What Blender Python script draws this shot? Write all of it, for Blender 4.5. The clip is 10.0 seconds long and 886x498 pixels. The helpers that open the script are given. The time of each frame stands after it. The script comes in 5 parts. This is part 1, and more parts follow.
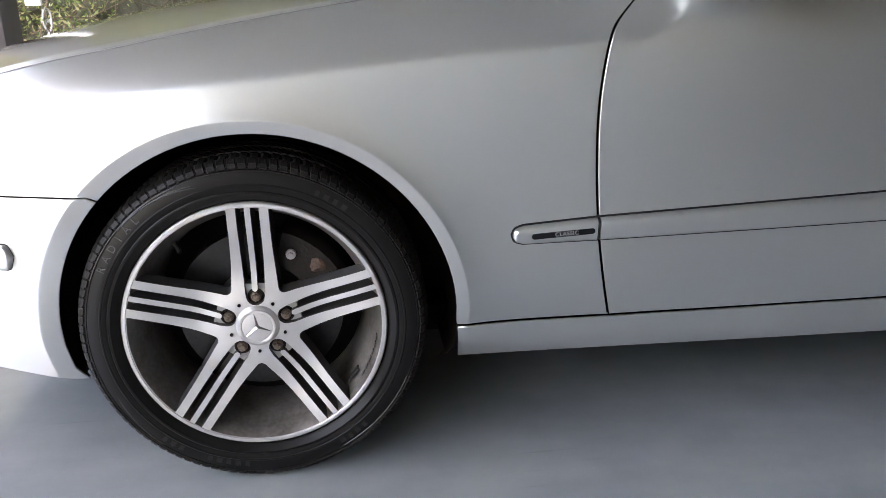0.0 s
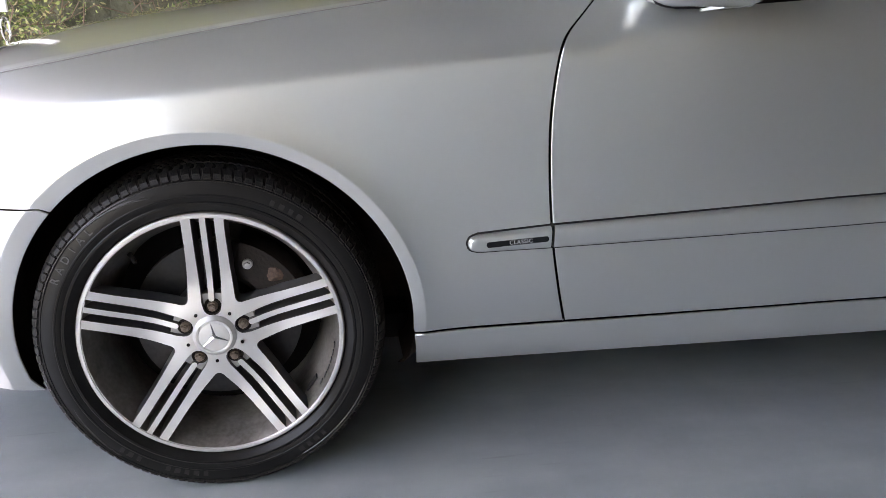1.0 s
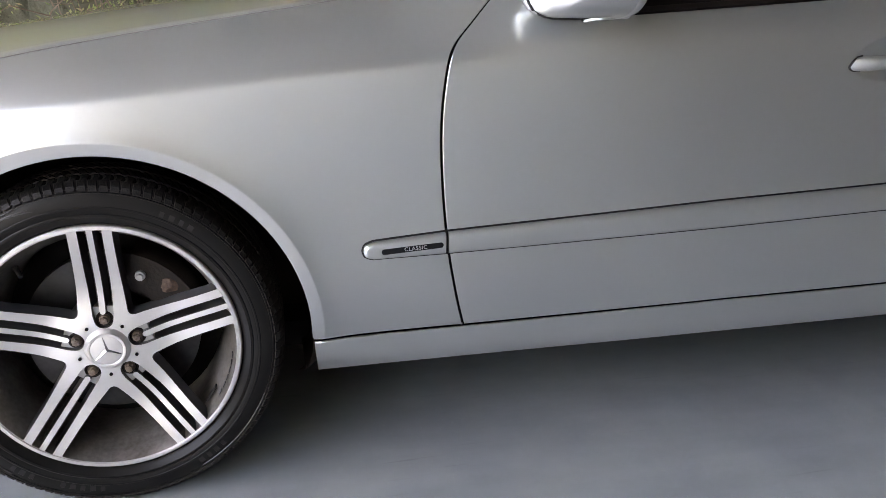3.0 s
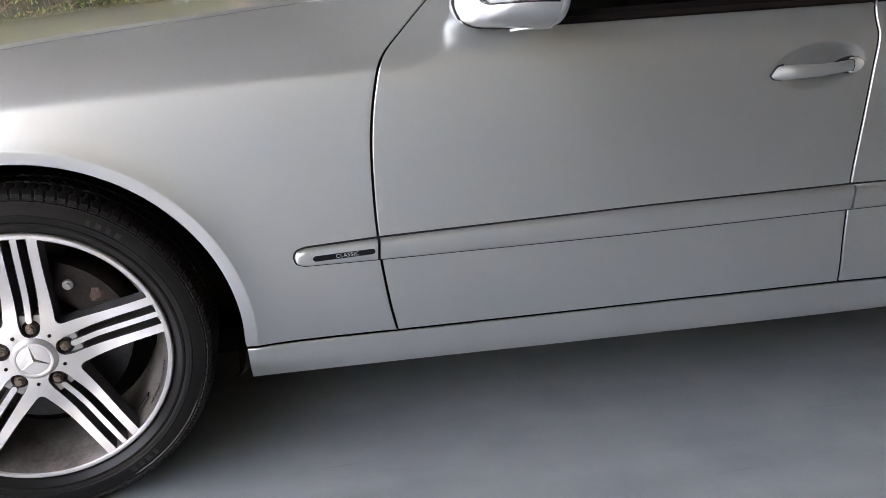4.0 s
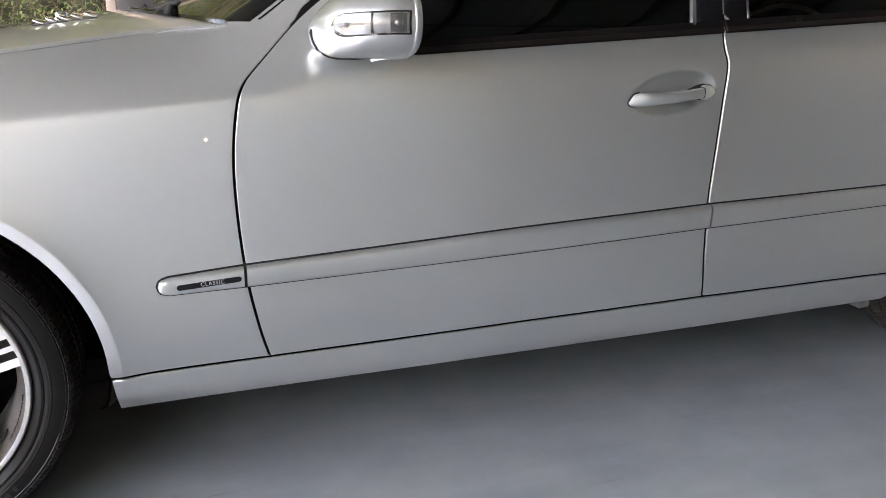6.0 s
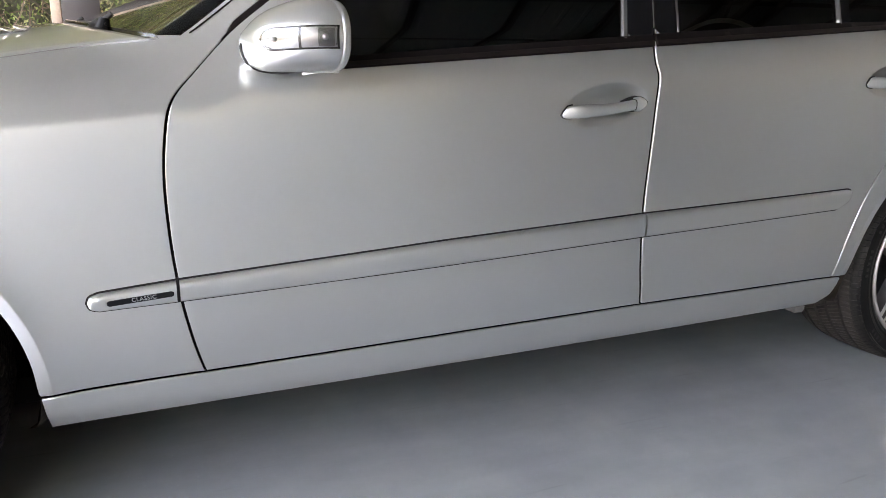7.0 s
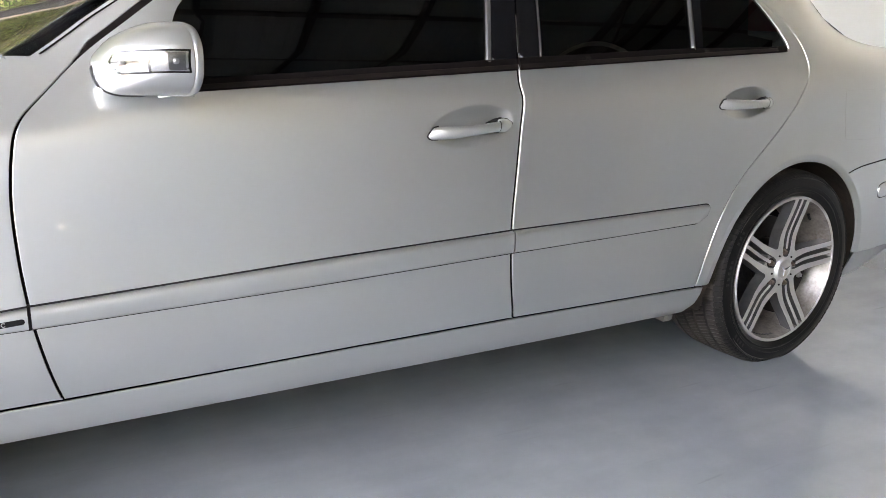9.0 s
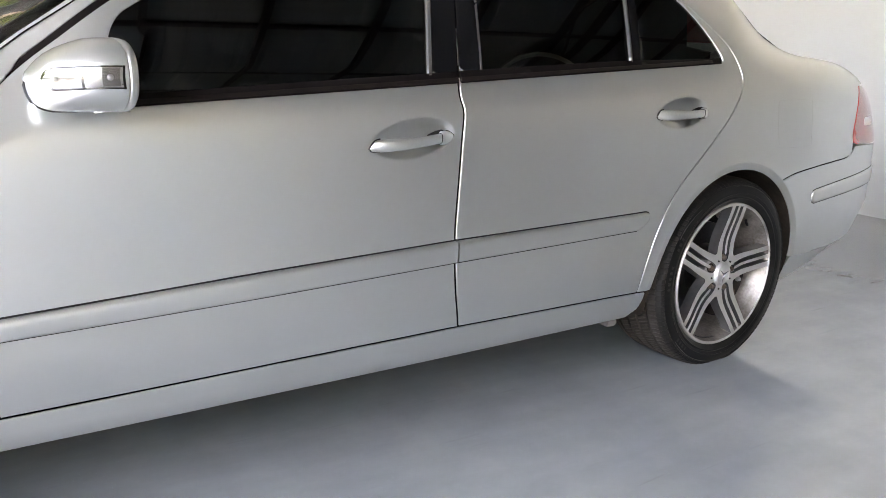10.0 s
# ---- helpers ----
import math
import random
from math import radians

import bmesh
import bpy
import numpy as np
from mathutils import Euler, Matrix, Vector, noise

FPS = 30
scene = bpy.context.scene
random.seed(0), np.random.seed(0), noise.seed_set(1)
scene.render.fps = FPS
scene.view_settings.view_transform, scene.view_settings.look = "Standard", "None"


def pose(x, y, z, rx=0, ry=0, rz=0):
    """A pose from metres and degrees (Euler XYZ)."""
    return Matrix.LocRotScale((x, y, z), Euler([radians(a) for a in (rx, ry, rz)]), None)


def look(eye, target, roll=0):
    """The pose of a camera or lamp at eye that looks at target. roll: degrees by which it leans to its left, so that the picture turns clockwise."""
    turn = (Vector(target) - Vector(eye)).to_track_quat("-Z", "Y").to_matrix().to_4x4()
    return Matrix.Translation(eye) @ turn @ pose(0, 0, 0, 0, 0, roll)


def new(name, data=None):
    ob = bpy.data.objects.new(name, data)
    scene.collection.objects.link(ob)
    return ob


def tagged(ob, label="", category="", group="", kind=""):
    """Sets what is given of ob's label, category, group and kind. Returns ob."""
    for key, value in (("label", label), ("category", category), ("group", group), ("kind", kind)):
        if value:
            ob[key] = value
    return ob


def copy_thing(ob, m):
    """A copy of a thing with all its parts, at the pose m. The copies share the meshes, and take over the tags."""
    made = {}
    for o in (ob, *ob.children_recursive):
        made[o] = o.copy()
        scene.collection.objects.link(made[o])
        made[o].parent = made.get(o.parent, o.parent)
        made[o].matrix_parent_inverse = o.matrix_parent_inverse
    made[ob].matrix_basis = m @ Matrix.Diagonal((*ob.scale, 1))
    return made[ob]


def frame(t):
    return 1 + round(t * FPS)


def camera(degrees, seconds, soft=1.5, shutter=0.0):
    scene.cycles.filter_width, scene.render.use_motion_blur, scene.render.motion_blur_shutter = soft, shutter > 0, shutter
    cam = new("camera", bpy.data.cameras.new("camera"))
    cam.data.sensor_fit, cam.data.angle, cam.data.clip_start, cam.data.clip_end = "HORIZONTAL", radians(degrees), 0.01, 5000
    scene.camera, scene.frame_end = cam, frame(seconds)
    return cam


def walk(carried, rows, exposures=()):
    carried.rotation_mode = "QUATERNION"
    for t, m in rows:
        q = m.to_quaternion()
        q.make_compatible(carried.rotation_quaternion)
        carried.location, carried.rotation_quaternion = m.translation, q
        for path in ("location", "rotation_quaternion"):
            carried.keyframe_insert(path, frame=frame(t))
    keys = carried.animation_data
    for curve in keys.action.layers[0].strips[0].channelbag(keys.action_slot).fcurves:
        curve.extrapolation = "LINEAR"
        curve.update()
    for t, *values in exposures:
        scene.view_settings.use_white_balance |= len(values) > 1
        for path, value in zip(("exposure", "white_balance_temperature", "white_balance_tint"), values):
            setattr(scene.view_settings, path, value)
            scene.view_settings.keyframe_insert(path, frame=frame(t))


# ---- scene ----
from mathutils.geometry import delaunay_2d_cdt
from mathutils.kdtree import KDTree

cam = camera(59.9, 10.0, soft=0.6)
PATH = [
    (0, (0.1833, -1.3525, 0.9027), (0.4152, 0.5330, 0.2772), -0.30),
    (0.5, (0.1955, -1.3572, 0.9087), (0.4622, 0.5254, 0.2884), -0.24),
    (1, (0.2235, -1.3700, 0.9138), (0.5114, 0.5116, 0.3000), -0.17),
    (1.5, (0.2357, -1.3793, 0.9226), (0.5662, 0.4948, 0.3072), 0.10),
    (2, (0.2547, -1.3863, 0.9223), (0.6183, 0.4828, 0.3106), -0.03),
    (3.5, (0.3490, -1.4131, 0.9382), (0.8110, 0.4336, 0.3247), 0.30),
    (4, (0.3787, -1.4292, 0.9422), (0.8867, 0.4077, 0.3359), 0.46),
    (4.5, (0.4036, -1.4383, 0.9495), (0.9625, 0.3853, 0.3477), 0.51),
    (5, (0.4355, -1.4530, 0.9523), (1.0294, 0.3642, 0.3648), 0.48),
    (5.5, (0.4647, -1.4689, 0.9652), (1.1015, 0.3353, 0.3826), 0.83),
    (7, (0.5445, -1.5145, 0.9807), (1.3122, 0.2500, 0.4355), 1.08),
    (7.5, (0.5678, -1.5312, 0.9874), (1.3807, 0.2155, 0.4503), 1.28),
    (8, (0.5893, -1.5472, 0.9947), (1.4500, 0.1781, 0.4633), 1.50),
    (8.5, (0.6086, -1.5646, 1.0017), (1.5187, 0.1380, 0.4792), 1.63),
    (9, (0.6288, -1.5795, 1.0081), (1.5938, 0.0956, 0.4956), 1.84),
    (9.5, (0.6404, -1.5972, 1.0168), (1.6517, 0.0529, 0.5125), 1.85),
    (10, (0.6517, -1.6168, 1.0260), (1.7079, 0.0080, 0.5319), 1.87),
]
LIGHTING = [(0.0, 4.15, 9600, 20), (2.0, 4.20, 9700, 21), (3.5, 4.27, 9800, 22), (5.5, 4.45, 10000, 22), (7.0, 4.73, 10200, 22), (10.0, 5.07, 10200, 21)]
walk(cam, [(t, look(eye, target, roll)) for t, eye, target, roll in PATH], LIGHTING)

# ---- world, sun, exposure ----
SUN_ELEVATION, SUN_AZIMUTH = radians(70), radians(250)
world = bpy.data.worlds.new("sky")
scene.world = world
world.use_nodes = True
sky = world.node_tree.nodes.new("ShaderNodeTexSky")
sky.sky_type = "NISHITA"
sky.sun_disc = False
sky.sun_elevation = SUN_ELEVATION
sky.sun_rotation = SUN_AZIMUTH
backdrop = world.node_tree.nodes["Background"]
world.node_tree.links.new(sky.outputs["Color"], backdrop.inputs["Color"])
backdrop.inputs["Strength"].default_value = 0.15
sun_data = bpy.data.lights.new("sun", "SUN")
sun_data.energy, sun_data.angle, sun_data.color = 1.6, radians(6.0), (1.0, 0.97, 0.93)
sun = new("sun", sun_data)
sun_way = Vector((math.sin(SUN_AZIMUTH) * math.cos(SUN_ELEVATION), math.cos(SUN_AZIMUTH) * math.cos(SUN_ELEVATION), math.sin(SUN_ELEVATION)))
sun.matrix_world = look(tuple(sun_way * 30), (0, 0, 0))

# ---- materials ----


def material(name, colour, rough=0.5, metal=0.0, coat=0.0, vary=0.12, scale=6.0, bump=0.0, bump_scale=120.0, rough_vary=0.08, spec=0.5, tint=None):
    """A principled material with a broad and a fine variation of colour, gloss and relief, in metres."""
    m = bpy.data.materials.new(name)
    m.use_nodes = True
    nt = m.node_tree
    n, link = nt.nodes, nt.links.new
    b = n["Principled BSDF"]
    where = n.new("ShaderNodeTexCoord").outputs["Object"]
    broad, fine = n.new("ShaderNodeTexNoise"), n.new("ShaderNodeTexNoise")
    broad.inputs["Scale"].default_value, broad.inputs["Detail"].default_value = scale, 6
    fine.inputs["Scale"].default_value, fine.inputs["Detail"].default_value = bump_scale, 4
    link(where, broad.inputs["Vector"])
    link(where, fine.inputs["Vector"])
    both = n.new("ShaderNodeMath")
    both.operation = "MULTIPLY_ADD"
    both.inputs[1].default_value, both.inputs[2].default_value = 0.35, 0.0
    link(fine.outputs["Fac"], both.inputs[0])
    link(broad.outputs["Fac"], both.inputs[2])
    mix = n.new("ShaderNodeMix")
    mix.data_type = "RGBA"
    span = n.new("ShaderNodeMapRange")
    span.inputs["From Min"].default_value, span.inputs["From Max"].default_value = 0.35, 1.0
    link(both.outputs[0], span.inputs["Value"])
    link(span.outputs["Result"], mix.inputs["Factor"])
    low = tint or tuple(c * (1 - vary) for c in colour)
    mix.inputs["A"].default_value = (*low, 1)
    mix.inputs["B"].default_value = (*[min(1, c * (1 + vary)) for c in colour], 1)
    link(mix.outputs["Result"], b.inputs["Base Color"])
    gloss = n.new("ShaderNodeMapRange")
    gloss.inputs["To Min"].default_value, gloss.inputs["To Max"].default_value = max(0.0, rough - rough_vary), min(1.0, rough + rough_vary)
    link(broad.outputs["Fac"], gloss.inputs["Value"])
    link(gloss.outputs["Result"], b.inputs["Roughness"])
    b.inputs["Metallic"].default_value = metal
    b.inputs["Coat Weight"].default_value = coat
    b.inputs["Coat Roughness"].default_value = 0.04
    b.inputs["Specular IOR Level"].default_value = spec
    if bump:
        relief = n.new("ShaderNodeBump")
        relief.inputs["Strength"].default_value, relief.inputs["Distance"].default_value = 1.0, bump
        link(fine.outputs["Fac"], relief.inputs["Height"])
        link(relief.outputs["Normal"], b.inputs["Normal"])
    return m


def glass_material(name, colour, rough=0.0, ior=1.45):
    m = bpy.data.materials.new(name)
    m.use_nodes = True
    b = m.node_tree.nodes["Principled BSDF"]
    b.inputs["Base Color"].default_value = (*colour, 1)
    b.inputs["Transmission Weight"].default_value = 1.0
    b.inputs["Roughness"].default_value = rough
    b.inputs["IOR"].default_value = ior
    return m


PAINT = material("silver_paint", (0.548, 0.563, 0.558), 0.29, metal=0.86, coat=1.0, vary=0.07, scale=1.6, bump=0.00002, bump_scale=1800, rough_vary=0.03)
PLASTIC = material("black_plastic", (0.012, 0.012, 0.0125), 0.5, spec=0.2, vary=0.3, scale=20, bump=0.0003, bump_scale=500)
GLOSS_BLACK = material("gloss_black_trim", (0.004, 0.004, 0.0045), 0.16, spec=0.25, vary=0.3, scale=10)
# for the added, unseen walls to the east and south-east
UNSEEN_WALL_GREY = material("unseen_wall_grey", (0.295, 0.30, 0.31), 0.6, vary=0.2, scale=2, bump=0.0006, bump_scale=60)
WIPER = material("wiper_black", (0.005, 0.005, 0.0055), 0.45, spec=0.2, vary=0.3, scale=30)
SEAL = material("window_seal", (0.006, 0.005, 0.005), 0.5, spec=0.03, vary=0.3, scale=15, bump=0.0002, bump_scale=300)
TRIM = material("worn_trim", (0.008, 0.0055, 0.0052), 0.45, spec=0.15, vary=0.5, scale=25)
LINER = material("wheel_arch_liner", (0.030, 0.021, 0.016), 0.8, spec=0.15, vary=0.5, scale=9, bump=0.002, bump_scale=60, tint=(0.006, 0.006, 0.006))
UNDER = material("underbody_coating", (0.006, 0.006, 0.006), 0.85, spec=0.1, vary=0.3, scale=8)
RUBBER = material("tyre_rubber", (0.0075, 0.0071, 0.0069), 0.34, vary=0.3, scale=14, spec=0.15, bump=0.0001, bump_scale=400)
TREAD = material("tread_rubber", (0.0095, 0.0088, 0.0084), 0.55, spec=0.2, vary=0.4, scale=18, bump=0.0006, bump_scale=260)
DUSTY_TREAD = material("dusty_tread_rubber", (0.034, 0.029, 0.026), 0.6, spec=0.25, vary=0.4, scale=9, bump=0.0006, bump_scale=260, tint=(0.012, 0.011, 0.0105))
# paler than the tyre: the arcs' reflected light is in the colour
LIT_ARC_RUBBER = material("lit_arc_rubber", (0.03, 0.03, 0.031), 0.35, vary=0.3, scale=60)
WORN_MARKING = material("worn_moulding", (0.014, 0.0138, 0.0137), 0.4, spec=0.25, vary=0.3, scale=60)
MARKING = material("moulded_lettering", (0.06, 0.06, 0.062), 0.45, vary=0.3, scale=90)
MACHINED = material("machined_alloy", (0.64, 0.625, 0.61), 0.42, metal=0.85, vary=0.05, scale=12, bump=0.00005, bump_scale=900, coat=0.5)
HUB = material("hub_alloy", (0.60, 0.59, 0.58), 0.52, metal=0.85, vary=0.06, scale=30)
POCKET = material("dark_grey_alloy", (0.085, 0.085, 0.088), 0.38, metal=0.6, vary=0.3, scale=25, coat=0.4)
BARREL = material("dusty_alloy_barrel", (0.31, 0.285, 0.265), 0.42, metal=0.7, vary=0.35, scale=12, tint=(0.075, 0.060, 0.052))
BOLT = material("rusty_bolt", (0.21, 0.17, 0.145), 0.5, metal=0.7, vary=0.4, scale=150, tint=(0.07, 0.045, 0.03))
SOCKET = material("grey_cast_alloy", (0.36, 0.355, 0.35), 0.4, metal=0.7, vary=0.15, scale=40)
DISC = material("brake_disc_steel", (0.045, 0.044, 0.045), 0.36, metal=0.9, vary=0.2, scale=60)
RUST = material("rusty_iron", (0.011, 0.007, 0.0055), 0.75, metal=0.3, vary=0.5, scale=45, bump=0.001, bump_scale=160)
FRESH_RUST = material("fresh_rust", (0.07, 0.040, 0.028), 0.8, vary=0.5, scale=120, bump=0.001, bump_scale=200, tint=(0.02, 0.012, 0.009))
CHROME = material("chrome", (0.85, 0.85, 0.86), 0.08, metal=1.0, vary=0.02, scale=30, rough_vary=0.03)
BADGE = material("badge_black", (0.005, 0.006, 0.008), 0.4, vary=0.2, scale=60, spec=0.2)
PAINT.node_tree.nodes["Principled BSDF"].inputs["Coat Roughness"].default_value = 0.02
LETTER = material("badge_letter_silver", (0.62, 0.62, 0.62), 0.35, metal=0.5, vary=0.05, scale=100)
TINTED = glass_material("tinted_glass", (0.010, 0.012, 0.012))
SCREEN = glass_material("windscreen_glass", (0.34, 0.40, 0.38))
CLEAR = glass_material("clear_lens", (0.95, 0.95, 0.95), 0.03)
RED_LENS = material("red_lens", (0.42, 0.035, 0.04), 0.15, vary=0.15, scale=60, coat=1.0)
REFLECTOR = material("lamp_reflector", (0.30, 0.30, 0.30), 0.3, metal=1.0, vary=0.05, scale=80)
BOUNCE_WALL = material("grey_bounce_wall", (0.60, 0.61, 0.60), 0.75, vary=0.10, scale=0.8, bump=0.0008, bump_scale=70)
BEAD = material("satin_window_bead", (0.10, 0.10, 0.10), 0.3, metal=0.8, vary=0.1, scale=40)
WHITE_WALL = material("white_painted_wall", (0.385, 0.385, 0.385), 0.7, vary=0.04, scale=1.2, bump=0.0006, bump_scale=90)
STEEL = material("dark_steel", (0.020, 0.018, 0.019), 0.55, metal=0.2, vary=0.25, scale=5, bump=0.0003, bump_scale=150)
COLUMN_PAINT = material("grey_column_paint", (0.065, 0.058, 0.062), 0.5, vary=0.2, scale=4, bump=0.0003, bump_scale=120)
ROOFING = material("roof_sheet", (0.172, 0.202, 0.216), 0.6, vary=0.15, scale=2.0)
POST_PAINT = material("brown_post_paint", (0.50, 0.38, 0.31), 0.7, vary=0.3, scale=10, bump=0.0006, bump_scale=90)
CREAM = material("cream_board", (0.75, 0.76, 0.78), 0.6, vary=0.06, scale=3)
YARD = material("pale_yard", (0.33, 0.33, 0.33), 0.9, vary=0.2, scale=0.6, bump=0.004, bump_scale=20)
# shade between the leaves, put into the core's dark colour
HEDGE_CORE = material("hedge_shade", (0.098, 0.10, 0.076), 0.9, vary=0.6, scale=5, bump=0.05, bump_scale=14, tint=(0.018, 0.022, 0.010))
TWIG = material("dry_twig", (0.20, 0.145, 0.115), 0.9, vary=0.4, scale=12)


def leaf_material():
    m = bpy.data.materials.new("hedge_leaf")
    m.use_nodes = True
    nt = m.node_tree
    b = nt.nodes["Principled BSDF"]
    geo, ramp_node = nt.nodes.new("ShaderNodeNewGeometry"), nt.nodes.new("ShaderNodeValToRGB")
    nt.links.new(geo.outputs["Random Per Island"], ramp_node.inputs["Fac"])
    nt.links.new(ramp_node.outputs["Color"], b.inputs["Base Color"])
    e = ramp_node.color_ramp.elements
    e[0].position, e[0].color = 0.0, (0.08, 0.14, 0.035, 1)
    e[1].position, e[1].color = 1.0, (0.52, 0.52, 0.24, 1)
    for where, colour in ((0.35, (0.18, 0.25, 0.08)), (0.62, (0.34, 0.42, 0.15)), (0.85, (0.30, 0.22, 0.15))):
        e.new(where).color = (*colour, 1)
    b.inputs["Roughness"].default_value = 0.6
    return m


def floor_material():
    """Grey-blue floor paint: glossy, with broad scuffs, streaks and fine dust."""
    m = bpy.data.materials.new("grey_floor_paint")
    m.use_nodes = True
    nt = m.node_tree
    n, link = nt.nodes, nt.links.new
    b = n["Principled BSDF"]
    where = n.new("ShaderNodeTexCoord").outputs["Object"]
    broad, streak, dust = (n.new("ShaderNodeTexNoise") for _ in range(3))
    stretch = n.new("ShaderNodeMapping")
    stretch.inputs["Scale"].default_value = (1.0, 4.5, 1.0)
    stretch.inputs["Rotation"].default_value = (0, 0, 0.35)
    link(where, stretch.inputs["Vector"])
    link(where, broad.inputs["Vector"])
    link(where, dust.inputs["Vector"])
    link(stretch.outputs["Vector"], streak.inputs["Vector"])
    broad.inputs["Scale"].default_value, broad.inputs["Detail"].default_value = 1.1, 7
    streak.inputs["Scale"].default_value, streak.inputs["Detail"].default_value = 2.2, 8
    dust.inputs["Scale"].default_value, dust.inputs["Detail"].default_value = 240, 2
    c = n.new("ShaderNodeValToRGB")
    c.color_ramp.elements[0].position, c.color_ramp.elements[0].color = 0.32, (0.236, 0.254, 0.262, 1)
    c.color_ramp.elements[1].position, c.color_ramp.elements[1].color = 0.70, (0.266, 0.286, 0.294, 1)
    link(streak.outputs["Fac"], c.inputs["Fac"])
    specks = n.new("ShaderNodeValToRGB")
    specks.color_ramp.elements[0].position, specks.color_ramp.elements[0].color = 0.71, (0, 0, 0, 1)
    specks.color_ramp.elements[1].position, specks.color_ramp.elements[1].color = 0.75, (0.14, 0.14, 0.14, 1)
    link(dust.outputs["Fac"], specks.inputs["Fac"])
    mix = n.new("ShaderNodeMix")
    mix.data_type, mix.blend_type = "RGBA", "ADD"
    mix.inputs["Factor"].default_value = 1.0
    link(c.outputs["Color"], mix.inputs["A"])
    link(specks.outputs["Color"], mix.inputs["B"])
    # long thin dark scuffs
    comb, scuff, line = n.new("ShaderNodeMapping"), n.new("ShaderNodeTexNoise"), n.new("ShaderNodeValToRGB")
    comb.inputs["Scale"].default_value = (1.0, 22.0, 1.0)
    comb.inputs["Rotation"].default_value = (0, 0, -0.25)
    link(where, comb.inputs["Vector"])
    link(comb.outputs["Vector"], scuff.inputs["Vector"])
    scuff.inputs["Scale"].default_value, scuff.inputs["Detail"].default_value = 2.6, 5
    line.color_ramp.elements[0].position, line.color_ramp.elements[0].color = 0.66, (1, 1, 1, 1)
    line.color_ramp.elements[1].position, line.color_ramp.elements[1].color = 0.73, (0.86, 0.86, 0.86, 1)
    link(scuff.outputs["Fac"], line.inputs["Fac"])
    worn = n.new("ShaderNodeMix")
    worn.data_type, worn.blend_type = "RGBA", "MULTIPLY"
    worn.inputs["Factor"].default_value = 1.0
    link(mix.outputs["Result"], worn.inputs["A"])
    link(line.outputs["Color"], worn.inputs["B"])
    gloss = n.new("ShaderNodeMapRange")
    gloss.inputs["From Min"].default_value, gloss.inputs["From Max"].default_value = 0.3, 0.7
    gloss.inputs["To Min"].default_value, gloss.inputs["To Max"].default_value = 0.05, 0.12
    link(broad.outputs["Fac"], gloss.inputs["Value"])
    link(gloss.outputs["Result"], b.inputs["Roughness"])
    relief = n.new("ShaderNodeBump")
    b.inputs["Specular IOR Level"].default_value = 1.0
    b.inputs["Coat Weight"].default_value, b.inputs["Coat Roughness"].default_value = 0.55, 0.075
    cloud, veil = n.new("ShaderNodeTexNoise"), n.new("ShaderNodeValToRGB")
    cloud.inputs["Scale"].default_value, cloud.inputs["Detail"].default_value, cloud.inputs["Roughness"].default_value = 3.4, 6, 0.62
    link(where, cloud.inputs["Vector"])
    veil.color_ramp.elements[0].position, veil.color_ramp.elements[0].color = 0.36, (0.90, 0.91, 0.925, 1)
    veil.color_ramp.elements[1].position, veil.color_ramp.elements[1].color = 0.64, (1.06, 1.055, 1.045, 1)
    link(cloud.outputs["Fac"], veil.inputs["Fac"])
    mottled = n.new("ShaderNodeMix")
    mottled.data_type, mottled.blend_type = "RGBA", "MULTIPLY"
    mottled.inputs["Factor"].default_value = 1.0
    link(worn.outputs["Result"], mottled.inputs["A"])
    link(veil.outputs["Color"], mottled.inputs["B"])
    link(mottled.outputs["Result"], b.inputs["Base Color"])
    wave = n.new("ShaderNodeTexNoise")
    wave.inputs["Scale"].default_value, wave.inputs["Detail"].default_value = 14, 3
    link(where, wave.inputs["Vector"])
    swell = n.new("ShaderNodeBump")
    swell.inputs["Strength"].default_value, swell.inputs["Distance"].default_value = 1.0, 0.00022
    link(wave.outputs["Fac"], swell.inputs["Height"])
    link(swell.outputs["Normal"], b.inputs["Coat Normal"])
    relief.inputs["Strength"].default_value, relief.inputs["Distance"].default_value = 0.5, 0.00003
    link(streak.outputs["Fac"], relief.inputs["Height"])
    link(swell.outputs["Normal"], relief.inputs["Normal"])
    link(relief.outputs["Normal"], b.inputs["Normal"])
    return m


LAMP_GLOW = bpy.data.materials.new("lamp_glow")
LAMP_GLOW.use_nodes = True
LAMP_GLOW.node_tree.nodes["Principled BSDF"].inputs["Emission Color"].default_value = (1.0, 0.97, 0.92, 1)
LAMP_GLOW.node_tree.nodes["Principled BSDF"].inputs["Emission Strength"].default_value = 9.0
LEAF = leaf_material()
FLOOR_PAINT = floor_material()

# ---- mesh helpers ----


def mesh_object(name, verts, faces, mat, parent=None, label="", smooth=False, normals=None):
    me = bpy.data.meshes.new(name)
    me.from_pydata([tuple(map(float, v)) for v in verts], [], [tuple(map(int, f)) for f in faces])
    me.materials.append(mat)
    if smooth or normals is not None:
        me.polygons.foreach_set("use_smooth", [True] * len(me.polygons))
    if normals is not None:
        me.normals_split_custom_set_from_vertices([tuple(map(float, q)) for q in normals])
    me.update()
    ob = new(name, me)
    if parent is not None:
        ob.parent = parent
    if label:
        tagged(ob, label)
    return ob


